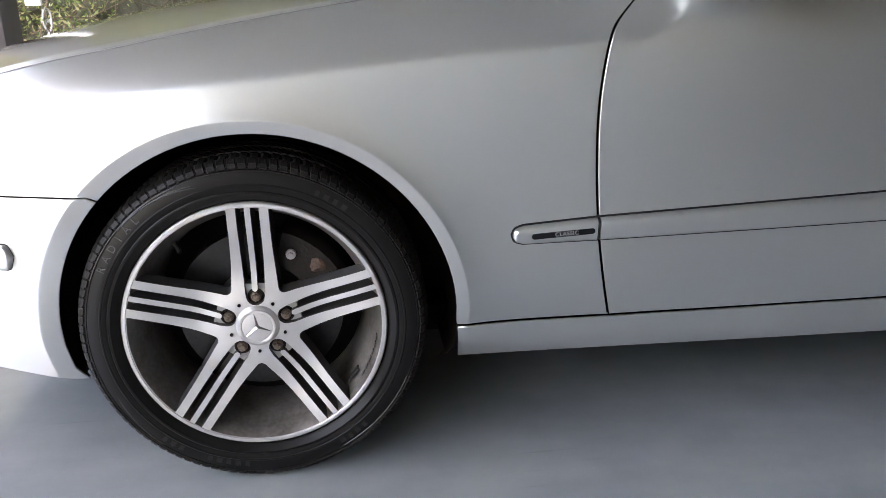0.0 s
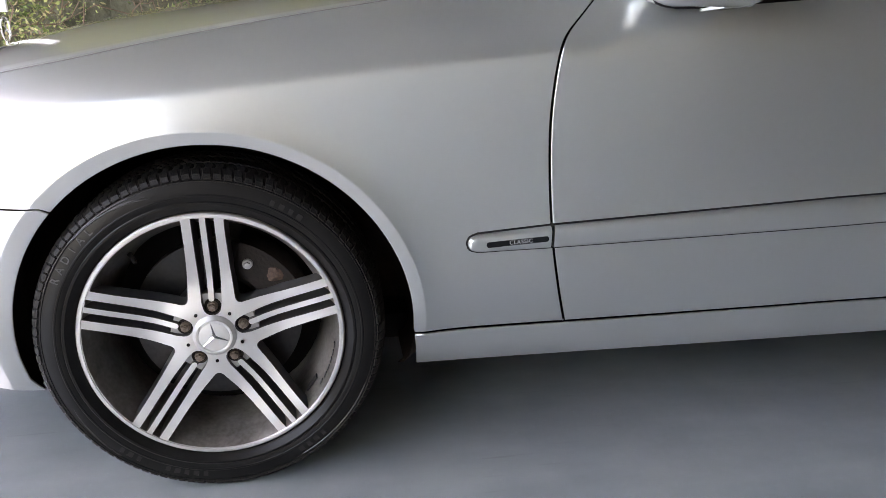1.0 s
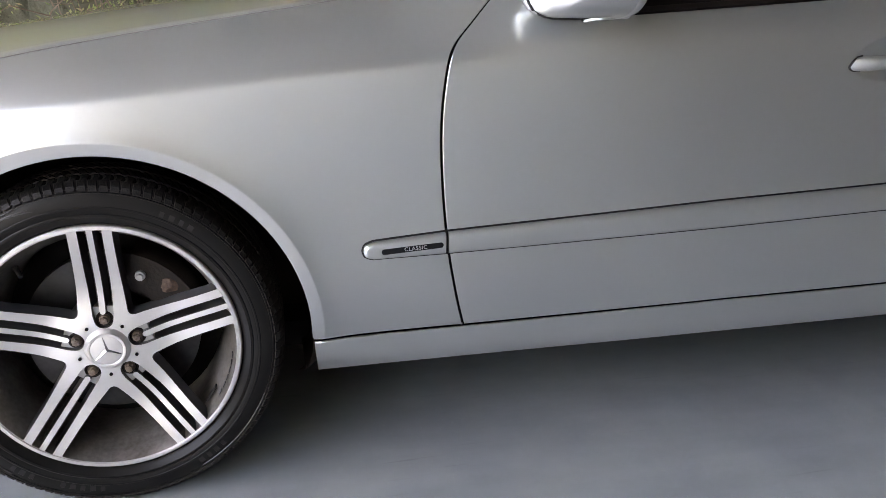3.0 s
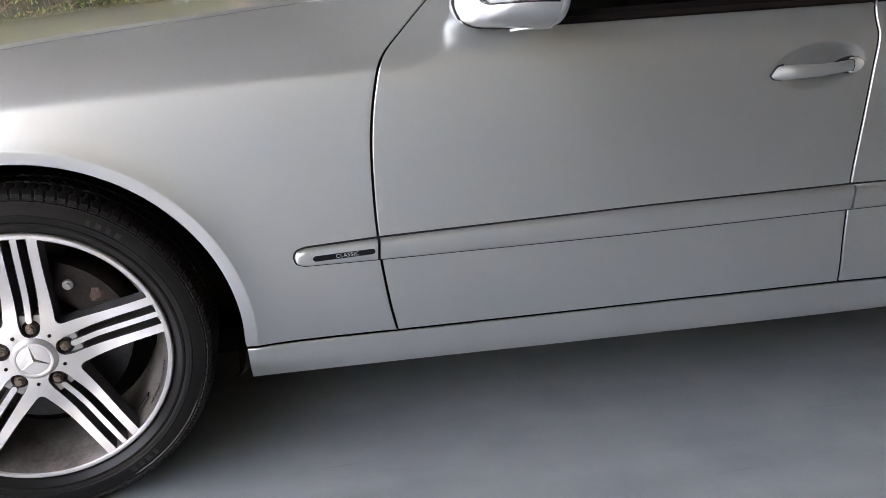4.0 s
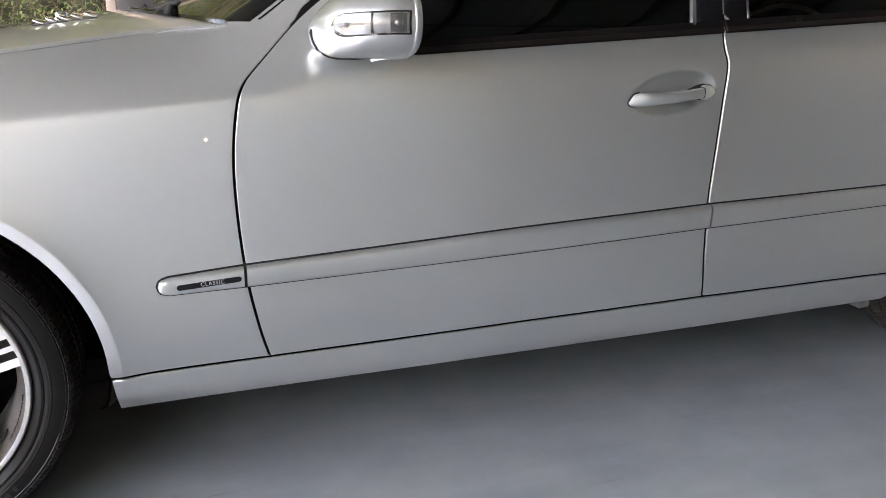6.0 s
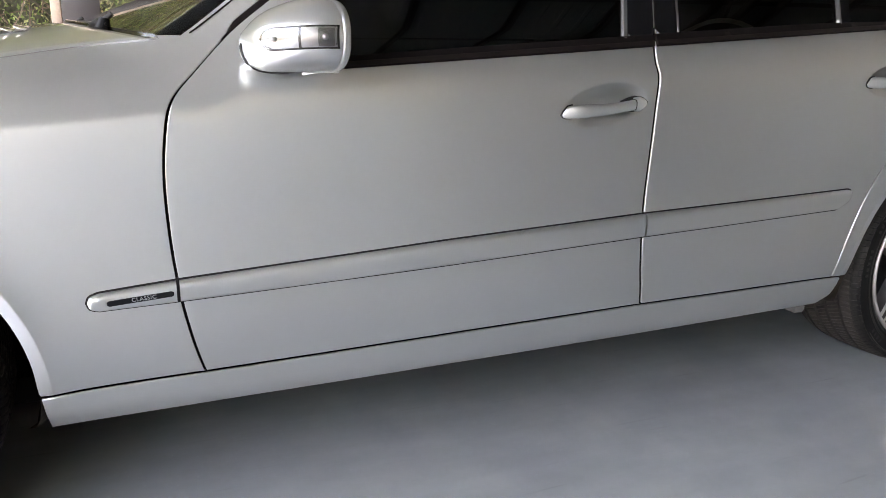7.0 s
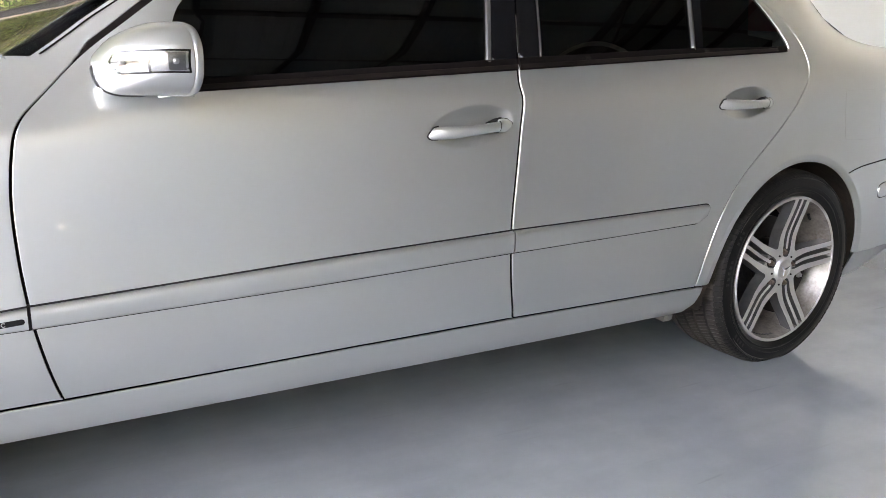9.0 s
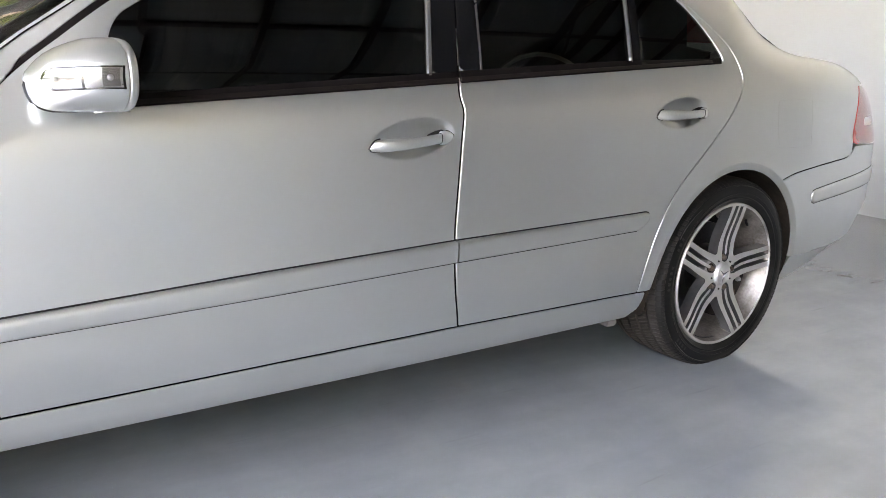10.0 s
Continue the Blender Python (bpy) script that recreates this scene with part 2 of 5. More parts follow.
def part(name, bm, mat, parent=None, label="", smooth=True, sharp=35):
    """One bmesh as one mesh object under a thing or a part."""
    me = bpy.data.meshes.new(name)
    bmesh.ops.recalc_face_normals(bm, faces=bm.faces[:])
    for f in bm.faces:
        f.smooth = smooth
    for e in bm.edges:
        e.smooth = smooth and len(e.link_faces) == 2 and e.calc_face_angle(0) < radians(sharp)
    bm.to_mesh(me)
    bm.free()
    me.materials.append(mat)
    ob = new(name, me)
    if parent is not None:
        ob.parent = parent
    if label:
        tagged(ob, label)
    return ob


def box(bm, x0, x1, y0, y1, z0, z1, bevel=0.0, seg=2):
    made = bmesh.ops.create_cube(bm, size=1.0, matrix=Matrix.Translation(((x0 + x1) / 2, (y0 + y1) / 2, (z0 + z1) / 2)) @ Matrix.Diagonal((x1 - x0, y1 - y0, z1 - z0, 1)))
    if bevel:
        edges = list({e for v in made["verts"] for e in v.link_edges})
        bmesh.ops.bevel(bm, geom=edges, offset=bevel, segments=seg, affect="EDGES", profile=0.5)


def cube_part(name, span, mat, parent=None, label="", bevel=0.004):
    bm = bmesh.new()
    box(bm, *span, bevel=bevel)
    return part(name, bm, mat, parent, label)


def lathe(bm, profile, steps=96, centre=(0, 0, 0)):
    """Turn a profile of (radius, y) about the y axis."""
    rings = []
    for k in range(steps):
        a = 2 * math.pi * k / steps
        rings.append([bm.verts.new((centre[0] + r * math.cos(a), centre[1] + y, centre[2] + r * math.sin(a))) for r, y in profile])
    for k in range(steps):
        p, q = rings[k], rings[(k + 1) % steps]
        for i in range(len(profile) - 1):
            bm.faces.new((p[i], p[i + 1], q[i + 1], q[i]))


def tube(bm, points, radii, sides=8):
    """A tapered round bar along points."""
    rings = []
    pts = [Vector(p) for p in points]
    for i, p in enumerate(pts):
        way = (pts[min(i + 1, len(pts) - 1)] - pts[max(i - 1, 0)]).normalized()
        side_way = way.orthogonal().normalized()
        up = way.cross(side_way)
        r = radii[i] if isinstance(radii, (list, tuple)) else radii
        rings.append([bm.verts.new(p + r * (math.cos(2 * math.pi * k / sides) * side_way + math.sin(2 * math.pi * k / sides) * up)) for k in range(sides)])
    for a, b in zip(rings, rings[1:]):
        for k in range(sides):
            bm.faces.new((a[k], a[(k + 1) % sides], b[(k + 1) % sides], b[k]))
    bm.faces.new(rings[0])
    bm.faces.new(rings[-1][::-1])


def inside(poly, x, y):
    """Which of the points lie inside a polygon."""
    hit = np.zeros(len(x), bool)
    px, py = poly[:, 0], poly[:, 1]
    for i in range(len(poly)):
        j = i - 1
        cross = (py[i] > y) != (py[j] > y)
        with np.errstate(divide="ignore", invalid="ignore"):
            at = (px[j] - px[i]) * (y - py[i]) / (py[j] - py[i]) + px[i]
        hit ^= cross & (x < at)
    return hit


def resampled(poly, gap):
    out = []
    for a, b in zip(poly, np.roll(poly, -1, 0)):
        n = max(1, int(round(np.hypot(*(b - a)) / gap)))
        out += [a + (b - a) * k / n for k in range(n)]
    return np.array(out)


def inset(poly, d):
    """The polygon (anticlockwise) moved inwards by d."""
    fore, back = np.roll(poly, -1, 0) - poly, poly - np.roll(poly, 1, 0)
    na, nb = (np.stack([-q[:, 1], q[:, 0]], 1) / (np.linalg.norm(q, axis=1)[:, None] + 1e-9) for q in (fore, back))
    n = na + nb
    n /= np.maximum((n * na).sum(1), 0.35)[:, None]
    return poly + d * n


def arc(cx, cy, r, a0, a1, n=12):
    return [(cx + r * math.cos(radians(a0 + (a1 - a0) * k / n)), cy + r * math.sin(radians(a0 + (a1 - a0) * k / n))) for k in range(n + 1)]


def flow(points, n=6):
    """A smooth curve through points (Catmull-Rom)."""
    p = np.array([points[0], *points, points[-1]], float)
    out = []
    for i in range(1, len(p) - 2):
        for k in range(n):
            t = k / n
            out.append(0.5 * (2 * p[i] + (p[i + 1] - p[i - 1]) * t + (2 * p[i - 1] - 5 * p[i] + 4 * p[i + 1] - p[i + 2]) * t * t + (3 * p[i] - p[i - 1] - 3 * p[i + 1] + p[i + 2]) * t ** 3))
    return [tuple(q) for q in out] + [tuple(points[-1])]


def filled(outline, holes, step, extra=(), points=None):
    """Triangles of a flat region with holes: points and faces."""
    loops = [np.array(outline)] + [np.array(h) for h in holes]
    pts, edges = [], []
    for loop in loops:
        s = len(pts)
        pts += [tuple(p) for p in loop]
        edges += [(s + i, s + (i + 1) % len(loop)) for i in range(len(loop))]
    lo, hi = loops[0].min(0), loops[0].max(0)
    gx, gy = np.meshgrid(np.arange(lo[0] + step / 2, hi[0], step), np.arange(lo[1] + step / 2, hi[1], step))
    gx = gx + (np.arange(gx.shape[0])[:, None] % 2) * step * 0.5
    grid = np.stack([gx.ravel(), gy.ravel()], 1)
    for cx, cy, rx, ry, fine in extra:
        ex, ey = np.meshgrid(np.arange(cx - rx, cx + rx, fine), np.arange(cy - ry, cy + ry, fine))
        grid = np.concatenate([grid[(abs(grid[:, 0] - cx) > rx) | (abs(grid[:, 1] - cy) > ry)], np.stack([ex.ravel(), ey.ravel()], 1)])
    if points is not None:
        tree = KDTree(len(points))
        for i, p in enumerate(points):
            tree.insert((p[0], p[1], 0), i)
        tree.balance()
        clear = np.array([tree.find((g[0], g[1], 0))[2] > step * 0.5 for g in grid])
        grid = np.concatenate([grid[clear], points])
    keep = inside(loops[0], grid[:, 0], grid[:, 1])
    for h in loops[1:]:
        keep &= ~inside(h, grid[:, 0], grid[:, 1])
    border = np.concatenate(loops)
    grid = grid[keep]
    if len(grid):
        near = np.array([((border - g) ** 2).sum(1).min() for g in grid])
        grid = grid[near > (min([step, 0.008 if points is not None else step] + [e[4] for e in extra]) * 0.45) ** 2]
    pts += [tuple(g) for g in grid]
    from_cdt = delaunay_2d_cdt([Vector(p) for p in pts], edges, [], 0, 1e-7)
    vs = np.array([tuple(v) for v in from_cdt[0]])
    fs = np.array([tuple(f) for f in from_cdt[2]])
    mid = vs[fs].mean(1)
    good = inside(loops[0], mid[:, 0], mid[:, 1])
    for h in loops[1:]:
        good &= ~inside(h, mid[:, 0], mid[:, 1])
    return vs, fs[good]


def anticlockwise(poly):
    p = np.array(poly, float)
    x, y = p[:, 0], p[:, 1]
    return p if (x * np.roll(y, -1) - np.roll(x, -1) * y).sum() > 0 else p[::-1]


# ---- the car's side as one surface ----


def smooth_table(pts, q):
    """A smooth curve through (a, b) pairs that does not overshoot."""
    a, b = np.array([p[0] for p in pts], float), np.array([p[1] for p in pts], float)
    d = np.diff(b) / np.diff(a)
    both = d[:-1] + d[1:]
    m = np.r_[d[0], np.where(d[:-1] * d[1:] > 0, 2 * d[:-1] * d[1:] / np.where(both == 0, 1, both), 0), d[-1]]
    q = np.clip(np.asarray(q, float), a[0], a[-1])
    i = np.clip(np.searchsorted(a, q) - 1, 0, len(a) - 2)
    h = a[i + 1] - a[i]
    t = (q - a[i]) / h
    return (2 * t**3 - 3 * t**2 + 1) * b[i] + (t**3 - 2 * t**2 + t) * h * m[i] + (3 * t**2 - 2 * t**3) * b[i + 1] + (t**3 - t**2) * h * m[i + 1]


def ramp(a, b, q):
    t = np.clip((q - a) / (b - a), 0, 1)
    return t * t * (3 - 2 * t)


# x runs from the front axle to the rear, y into the car, z up; the front hub's face is y = 0
MIDDLE, AXLE, WHEELBASE = 0.86, 0.318, 2.852
PLAN = [(-0.88, 0.50), (-0.80, 0.27), (-0.70, 0.145), (-0.58, 0.07), (-0.45, 0.028), (-0.3, 0.002), (0, -0.014), (0.5, -0.022), (1.2, -0.036), (1.8, -0.040),
        (2.4, -0.036), (2.85, -0.030), (3.2, -0.016), (3.5, 0.018), (3.7, 0.050), (3.85, 0.090), (3.93, 0.135), (3.98, 0.215), (4.0, 0.35)]
CREASE = [(-0.88, 0.63), (-0.6, 0.690), (-0.37, 0.7265), (-0.262, 0.739), (-0.071, 0.760), (0.129, 0.7815), (0.333, 0.8015), (0.555, 0.821), (0.65, 0.829), (0.83, 0.845), (1.7, 0.872), (2.6, 0.90), (3.3, 0.91), (3.5, 0.90), (3.7, 0.875), (4.0, 0.83)]
TAIL = [(3.0, 0), (3.5, 0), (3.6, 0.006), (3.7, 0.022), (3.8, 0.05), (3.9, 0.075), (4.0, 0.09)]
LOW = [(0.15, -38), (0.20, -34), (0.243, -31), (0.252, -15), (0.285, -13), (0.30, -19), (0.36, -11), (0.45, -4), (0.55, 0), (0.65, 1.5), (0.75, 3), (0.85, 4), (1.6, 4)]
UP_FENDER = [(-0.5, 0), (-0.010, 0), (0.005, 25), (0.04, 41), (0.08, 54), (0.12, 58), (0.2, 62), (0.3, 68), (0.5, 76), (0.9, 80)]
UP_DOOR = [(-0.5, 0), (-0.09, 0), (0.0, 3), (0.02, 8), (0.06, 15), (0.10, 20.5), (0.2, 23), (0.4, 26), (0.6, 36), (0.9, 56)]
UP_QUARTER = [(-0.5, 0), (-0.06, 0), (0.0, 2), (0.06, 14), (0.10, 30), (0.14, 52), (0.2, 70), (0.3, 78), (0.9, 80)]
XS, VS = np.linspace(-0.88, 4.0, 489), np.linspace(0.15, 1.55, 351)
# hollows behind the door handles: centre, half length, half height, slope, depth
BOWLS = [(1.592, 0.824, 0.112, 0.047, 0.12, 0.026), (2.545, 0.871, 0.112, 0.045, 0.08, 0.026)]


def build_side():
    X, V = np.meshgrid(XS, VS, indexing="ij")
    W = V - smooth_table(CREASE, X)
    kf, kr = 1 - ramp(0.50, 0.95, X), ramp(2.87, 3.33, X)
    tuck = 1 - np.maximum(0.75 * (1 - ramp(-0.4, -0.2, X)), 0.4 * ramp(3.1, 3.3, X))
    low = smooth_table(LOW, V)
    deg = np.where(low < 0, low * tuck, low)
    deg = deg + kf * smooth_table(UP_FENDER, W / (1 + 0.15 * ramp(-0.1, 0.6, X))) + kr * smooth_table(UP_QUARTER, W) + (1 - kf - kr) * smooth_table(UP_DOOR, W)
    th, dv = np.radians(deg), VS[1] - VS[0]
    sy, sz = (np.concatenate([np.zeros((len(XS), 1)), np.cumsum((q[:, 1:] + q[:, :-1]) / 2 * dv, 1)], 1) for q in (np.sin(th), np.cos(th)))
    k = int(np.argmin(abs(VS - 0.5)))
    Y, Z = sy - sy[:, k:k + 1] + smooth_table(PLAN, X) + smooth_table(TAIL, X) * ramp(0.68, 1.10, V), sz - sz[:, k:k + 1] + 0.5
    return Y, Z


SIDE_Y, SIDE_Z = build_side()


def skin(x, v):
    """The plain sheet, without lips and hollows."""
    fx = np.clip((x - XS[0]) / (XS[1] - XS[0]), 0, len(XS) - 1.001)
    fv = np.clip((v - VS[0]) / (VS[1] - VS[0]), 0, len(VS) - 1.001)
    i, j = fx.astype(int), fv.astype(int)
    a, b = fx - i, fv - j
    y, z = ((G[i, j] * (1 - a) + G[i + 1, j] * a) * (1 - b) + (G[i, j + 1] * (1 - a) + G[i + 1, j + 1] * a) * b for G in (SIDE_Y, SIDE_Z))
    return np.stack([x + 0 * a, y, z], -1)


# arch lips: centre, radius of the ridge, its growth to the front, how far it stands proud, slope of the band that turns in to the wheel
LIPS = [(0.012, 0.3865, 0.012, 0.016, 0.20), (2.850, 0.390, 0.0, 0.008, 0.22)]


def relief(x, v):
    """How far lips and handle hollows move the sheet inwards."""
    z = skin(x, v)[..., 2]
    y = 0.0 * x
    for cx, ridge, grow, proud, slope in LIPS:
        r = np.hypot(x - cx, z - AXLE)
        e = r - ridge - grow * np.clip((cx - x) / np.maximum(r, 0.1), 0, 1)
        inner = (np.sqrt(e * e + 0.0022 ** 2) - e) / 2
        fade = ramp(0.19, 0.34, z) * (np.abs(x - cx) < 0.6)
        y = y + fade * (slope * np.minimum(inner, 0.06) - proud * np.exp(-np.maximum(e, 0) / 0.050))
    for cx, cv, rx, rv, tilt, deep in BOWLS:
        r = np.hypot((x - cx) / rx, (v - cv - tilt * (x - cx)) / rv)
        t = 1 - r ** 2.4
        y = y + deep * np.where(t > -0.6, (t + np.sqrt(t * t + 0.01)) / 2, 0) * ramp(1.5, 1.1, r)
    return y


def side(x, v):
    """A place on the car's side, for a station x and a height v along its section."""
    x, v = np.broadcast_arrays(np.asarray(x, float), np.asarray(v, float))
    p = skin(x, v)
    p[..., 1] += relief(x, v)
    return p


def side_normal(x, v):
    """The outward normal there (towards -y)."""
    x, v = np.broadcast_arrays(np.asarray(x, float), np.asarray(v, float))
    du = (skin(x + 0.012, v) - skin(x - 0.012, v)) / 0.024
    dw = (skin(x, v + 0.005) - skin(x, v - 0.005)) / 0.010
    h = 0.0015
    du[..., 1] += (relief(x + h, v) - relief(x - h, v)) / (2 * h)
    dw[..., 1] += (relief(x, v + h) - relief(x, v - h)) / (2 * h)
    n = np.cross(du, dw)
    return n / np.linalg.norm(n, axis=-1, keepdims=True)


def height_v(x, z):
    """The v at which the side reaches a height z at station x."""
    return float(np.interp(z, side(np.full(len(VS), x), VS)[:, 2], VS))

# ---- the garage ----


def quad_sheet(name, x0, x1, y0, y1, z, mat, label, n=1):
    verts = [(x0 + (x1 - x0) * i / n, y0 + (y1 - y0) * j / n, z) for j in range(n + 1) for i in range(n + 1)]
    faces = [(j * (n + 1) + i, j * (n + 1) + i + 1, (j + 1) * (n + 1) + i + 1, (j + 1) * (n + 1) + i) for j in range(n) for i in range(n)]
    return tagged(mesh_object(name, verts, faces, mat), label, name.split("_")[0], kind="structure")


# end of an added unseen bay, deep enough that rear windows reflect the roof
UNSEEN_BAY_EAST = 9.2
WEST, EAST, SOUTH, NORTH, EAVES = -3.25, 6.1, -7.0, 3.3, 4.6
quad_sheet("ground", -400, 400, -400, 400, -0.06, YARD, "pale concrete yard and dry earth around the garage")
tagged(cube_part("floor", (WEST - 0.4, UNSEEN_BAY_EAST, SOUTH, NORTH + 0.4, -0.25, 0.0), FLOOR_PAINT, bevel=0.0), "glossy grey-blue painted garage floor with faint scuffs", "floor", kind="structure")
# unseen grey wall added to set what the doors and windows reflect
tagged(cube_part("wall_east_unseen", (UNSEEN_BAY_EAST, UNSEEN_BAY_EAST + 0.2, SOUTH, -1.2, -0.2, EAVES + 0.3), UNSEEN_WALL_GREY, bevel=0.0), "plain grey unseen wall added at the end of the bay", "wall", kind="structure")
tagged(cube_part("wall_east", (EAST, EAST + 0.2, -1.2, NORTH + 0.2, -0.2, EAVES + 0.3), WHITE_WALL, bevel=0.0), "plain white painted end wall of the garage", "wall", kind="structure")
# unseen wall added to close the bay's north side
tagged(cube_part("wall_return", (EAST + 0.2, UNSEEN_BAY_EAST + 0.2, -1.2, -1.0, -0.2, EAVES + 0.3), WHITE_WALL, bevel=0.0), "plain white unseen return wall added to close the deepened bay", "wall", kind="structure")
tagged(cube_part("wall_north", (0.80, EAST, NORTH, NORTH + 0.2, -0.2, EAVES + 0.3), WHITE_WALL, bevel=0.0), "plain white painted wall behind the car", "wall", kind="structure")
# unseen grey stretch added to dim the reflections in the rear doors
tagged(cube_part("wall_south_east", (4.0, UNSEEN_BAY_EAST, SOUTH - 0.2, SOUTH, -0.2, EAVES + 0.3), UNSEEN_WALL_GREY, bevel=0.0), "plain grey unseen wall added for the rear doors to reflect", "wall", kind="structure")
# unseen wall added for bounce; its west end trims the fender's bright patch
tagged(cube_part("wall_south", (WEST - 0.7, 4.0, SOUTH - 0.2, SOUTH, -0.2, EAVES + 0.3), BOUNCE_WALL, bevel=0.0), "plain grey unseen wall added across the hall to bounce light", "wall", kind="structure")


def roof_sheet():
    """Ribbed roofing over the whole garage."""
    verts = []
    x = WEST - 0.3
    while x < UNSEEN_BAY_EAST + 0.3:
        for dx, dz in ((0, 0), (0.16, 0), (0.175, 0.004), (0.21, 0.004), (0.225, 0)):
            for y in (SOUTH - 0.4, NORTH + 1.7):
                verts.append((x + dx, y, EAVES + dz))
        x += 0.225
    faces = [(2 * i, 2 * i + 2, 2 * i + 3, 2 * i + 1) for i in range(len(verts) // 2 - 1)]
    return tagged(mesh_object("ceiling", verts, faces, ROOFING), "ribbed grey metal roof sheet seen from below", "ceiling", kind="structure")


roof_sheet()


def roof_truss(x):
    truss = tagged(new("roof_truss"), "dark steel roof truss under the sheeting", "roof truss", "roof trusses")
    for name, z in (("top_chord", EAVES - 0.07), ("bottom_chord", EAVES - 0.42)):
        cube_part(name, (x - 0.035, x + 0.035, SOUTH, NORTH, z - 0.035, z + 0.035), STEEL, truss)
    n = 12
    for k in range(n):
        y0, y1 = SOUTH + 0.05 + (NORTH - SOUTH - 0.1) * k / n, SOUTH + 0.05 + (NORTH - SOUTH - 0.1) * (k + 1) / n
        a, b = (EAVES - 0.42, EAVES - 0.07) if k % 2 else (EAVES - 0.07, EAVES - 0.42)
        bm = bmesh.new()
        tube(bm, [(x, y0, a), (x, y1, b)], 0.018, 6)
        part("web_bar", bm, STEEL, truss)
    return truss


def purlin(y):
    return tagged(cube_part("purlin", (WEST, UNSEEN_BAY_EAST, y - 0.03, y + 0.03, EAVES - 0.034, EAVES - 0.004), STEEL, bevel=0.0), "dark steel purlin carrying the roof sheet", "purlin", "purlins")


def rafter(x):
    """A rolled channel under the purlins."""
    bm = bmesh.new()
    box(bm, x - 0.025, x + 0.025, SOUTH, NORTH, EAVES - 0.044, EAVES - 0.040)
    box(bm, x - 0.025, x + 0.025, SOUTH, NORTH, EAVES - 0.114, EAVES - 0.110)
    box(bm, x - 0.025, x - 0.021, SOUTH, NORTH, EAVES - 0.112, EAVES - 0.042)
    return tagged(part("rafter", bm, STEEL, smooth=False), "dark steel channel rafter under the roof sheet", "rafter", "rafters")


for x in (WEST + 0.1, 5.6):
    roof_truss(x)
for k in range(12):
    if k != 8:
        rafter(WEST + 1.10 + 0.95 * k)
for k in range(10):
    purlin(SOUTH + 0.3 + 1.1 * k)


def column(x0, x1, y, mat, name="column", label="dark painted steel column", group="columns"):
    post = tagged(new(name), label, "column", group)
    cube_part("shaft", (x0, x1, y, y + (x1 - x0), 0.0, EAVES), mat, post, bevel=0.008)
    cube_part("base_plate", (x0 - 0.05, x1 + 0.05, y - 0.05, y + (x1 - x0) + 0.05, 0.0, 0.012), STEEL, post, bevel=0.002)
    return post


column(-1.79, -1.55, 3.0, COLUMN_PAINT)
column(0.375, 0.555, 3.0, COLUMN_PAINT)
column(0.318, 0.368, 3.12, POST_PAINT, "slim_post", "slim brown painted post beside a dark column", "")
tagged(cube_part("board", (-1.76, -1.665, 3.9, 3.93, 0.858, 1.9), CREAM), "pale blue-white board on a leg beyond the column", "board")


def wall_lamp(where, turn):
    """A small round guide lamp, a housing with a glowing lens, on a wall."""
    lamp = tagged(new("wall_lamp"), "small bright round guide lamp on the wall", "lamp", "guide lamps")
    bm = bmesh.new()
    lathe(bm, [(0.0, 0.0), (0.030, 0.0), (0.030, 0.016), (0.024, 0.024), (0.011, 0.024), (0.011, 0.020)], 24)
    part("housing", bm, STEEL, lamp)
    bm = bmesh.new()
    lathe(bm, [(0.0, 0.0225), (0.007, 0.0218), (0.011, 0.0200)], 16)
    part("lens", bm, LAMP_GLOW, lamp, "glowing white lens")
    lamp.matrix_basis = Matrix.Translation(where) @ pose(0, 0, 0, 0, 0, turn)
    return lamp


wall_lamp((0.72, SOUTH, 0.48), 0)
wall_lamp((3.96, SOUTH, 0.56), 0)
wall_lamp((8.43, SOUTH, 2.10), 0)


def hedge(x0, x1, y0, y1, tall, count, seed):
    """A tangle of dry twigs and small leaves."""
    rng = np.random.default_rng(seed)
    c = np.stack([rng.uniform(x0, x1, count), rng.uniform(y0, y1, count), rng.uniform(0, 1, count) ** 0.9 * tall], 1)
    lump = np.array([noise.noise(Vector((p[0] * 1.3, p[1] * 1.3, p[2] * 1.3))) for p in c])
    c = c[lump > -0.22]
    n = len(c)
    a = rng.normal(size=(n, 3))
    a /= np.linalg.norm(a, axis=1)[:, None]
    b = np.cross(a, rng.normal(size=(n, 3)))
    b /= np.linalg.norm(b, axis=1)[:, None]
    ln, wd = rng.uniform(0.010, 0.030, n)[:, None], rng.uniform(0.004, 0.011, n)[:, None]
    verts = np.stack([c - a * ln, c + b * wd, c + a * ln, c - b * wd], 1).reshape(-1, 3)
    tagged(mesh_object("hedge_leaves", verts, np.arange(4 * n).reshape(-1, 4), LEAF), "overgrown hedge of green and dry leaves outdoors", "hedge", kind="stuff")
    bm = bmesh.new()
    for _ in range(count // 420):
        p = Vector((rng.uniform(x0, x1), rng.uniform(y0 - 0.1, y1 - 0.2), rng.uniform(-0.1, tall * 0.4)))
        pts = [p]
        way = Vector((rng.normal() * 0.5, rng.normal() * 0.3, 1.0)).normalized()
        for _ in range(4):
            way = (way + Vector(rng.normal(size=3)) * 0.45).normalized()
            pts.append(pts[-1] + way * 0.28)
        tube(bm, pts, [0.0065, 0.0055, 0.0045, 0.003, 0.0015], 4)
    tagged(part("hedge_twigs", bm, TWIG, smooth=False), "bare brown twigs among the hedge leaves", "twigs", kind="stuff")


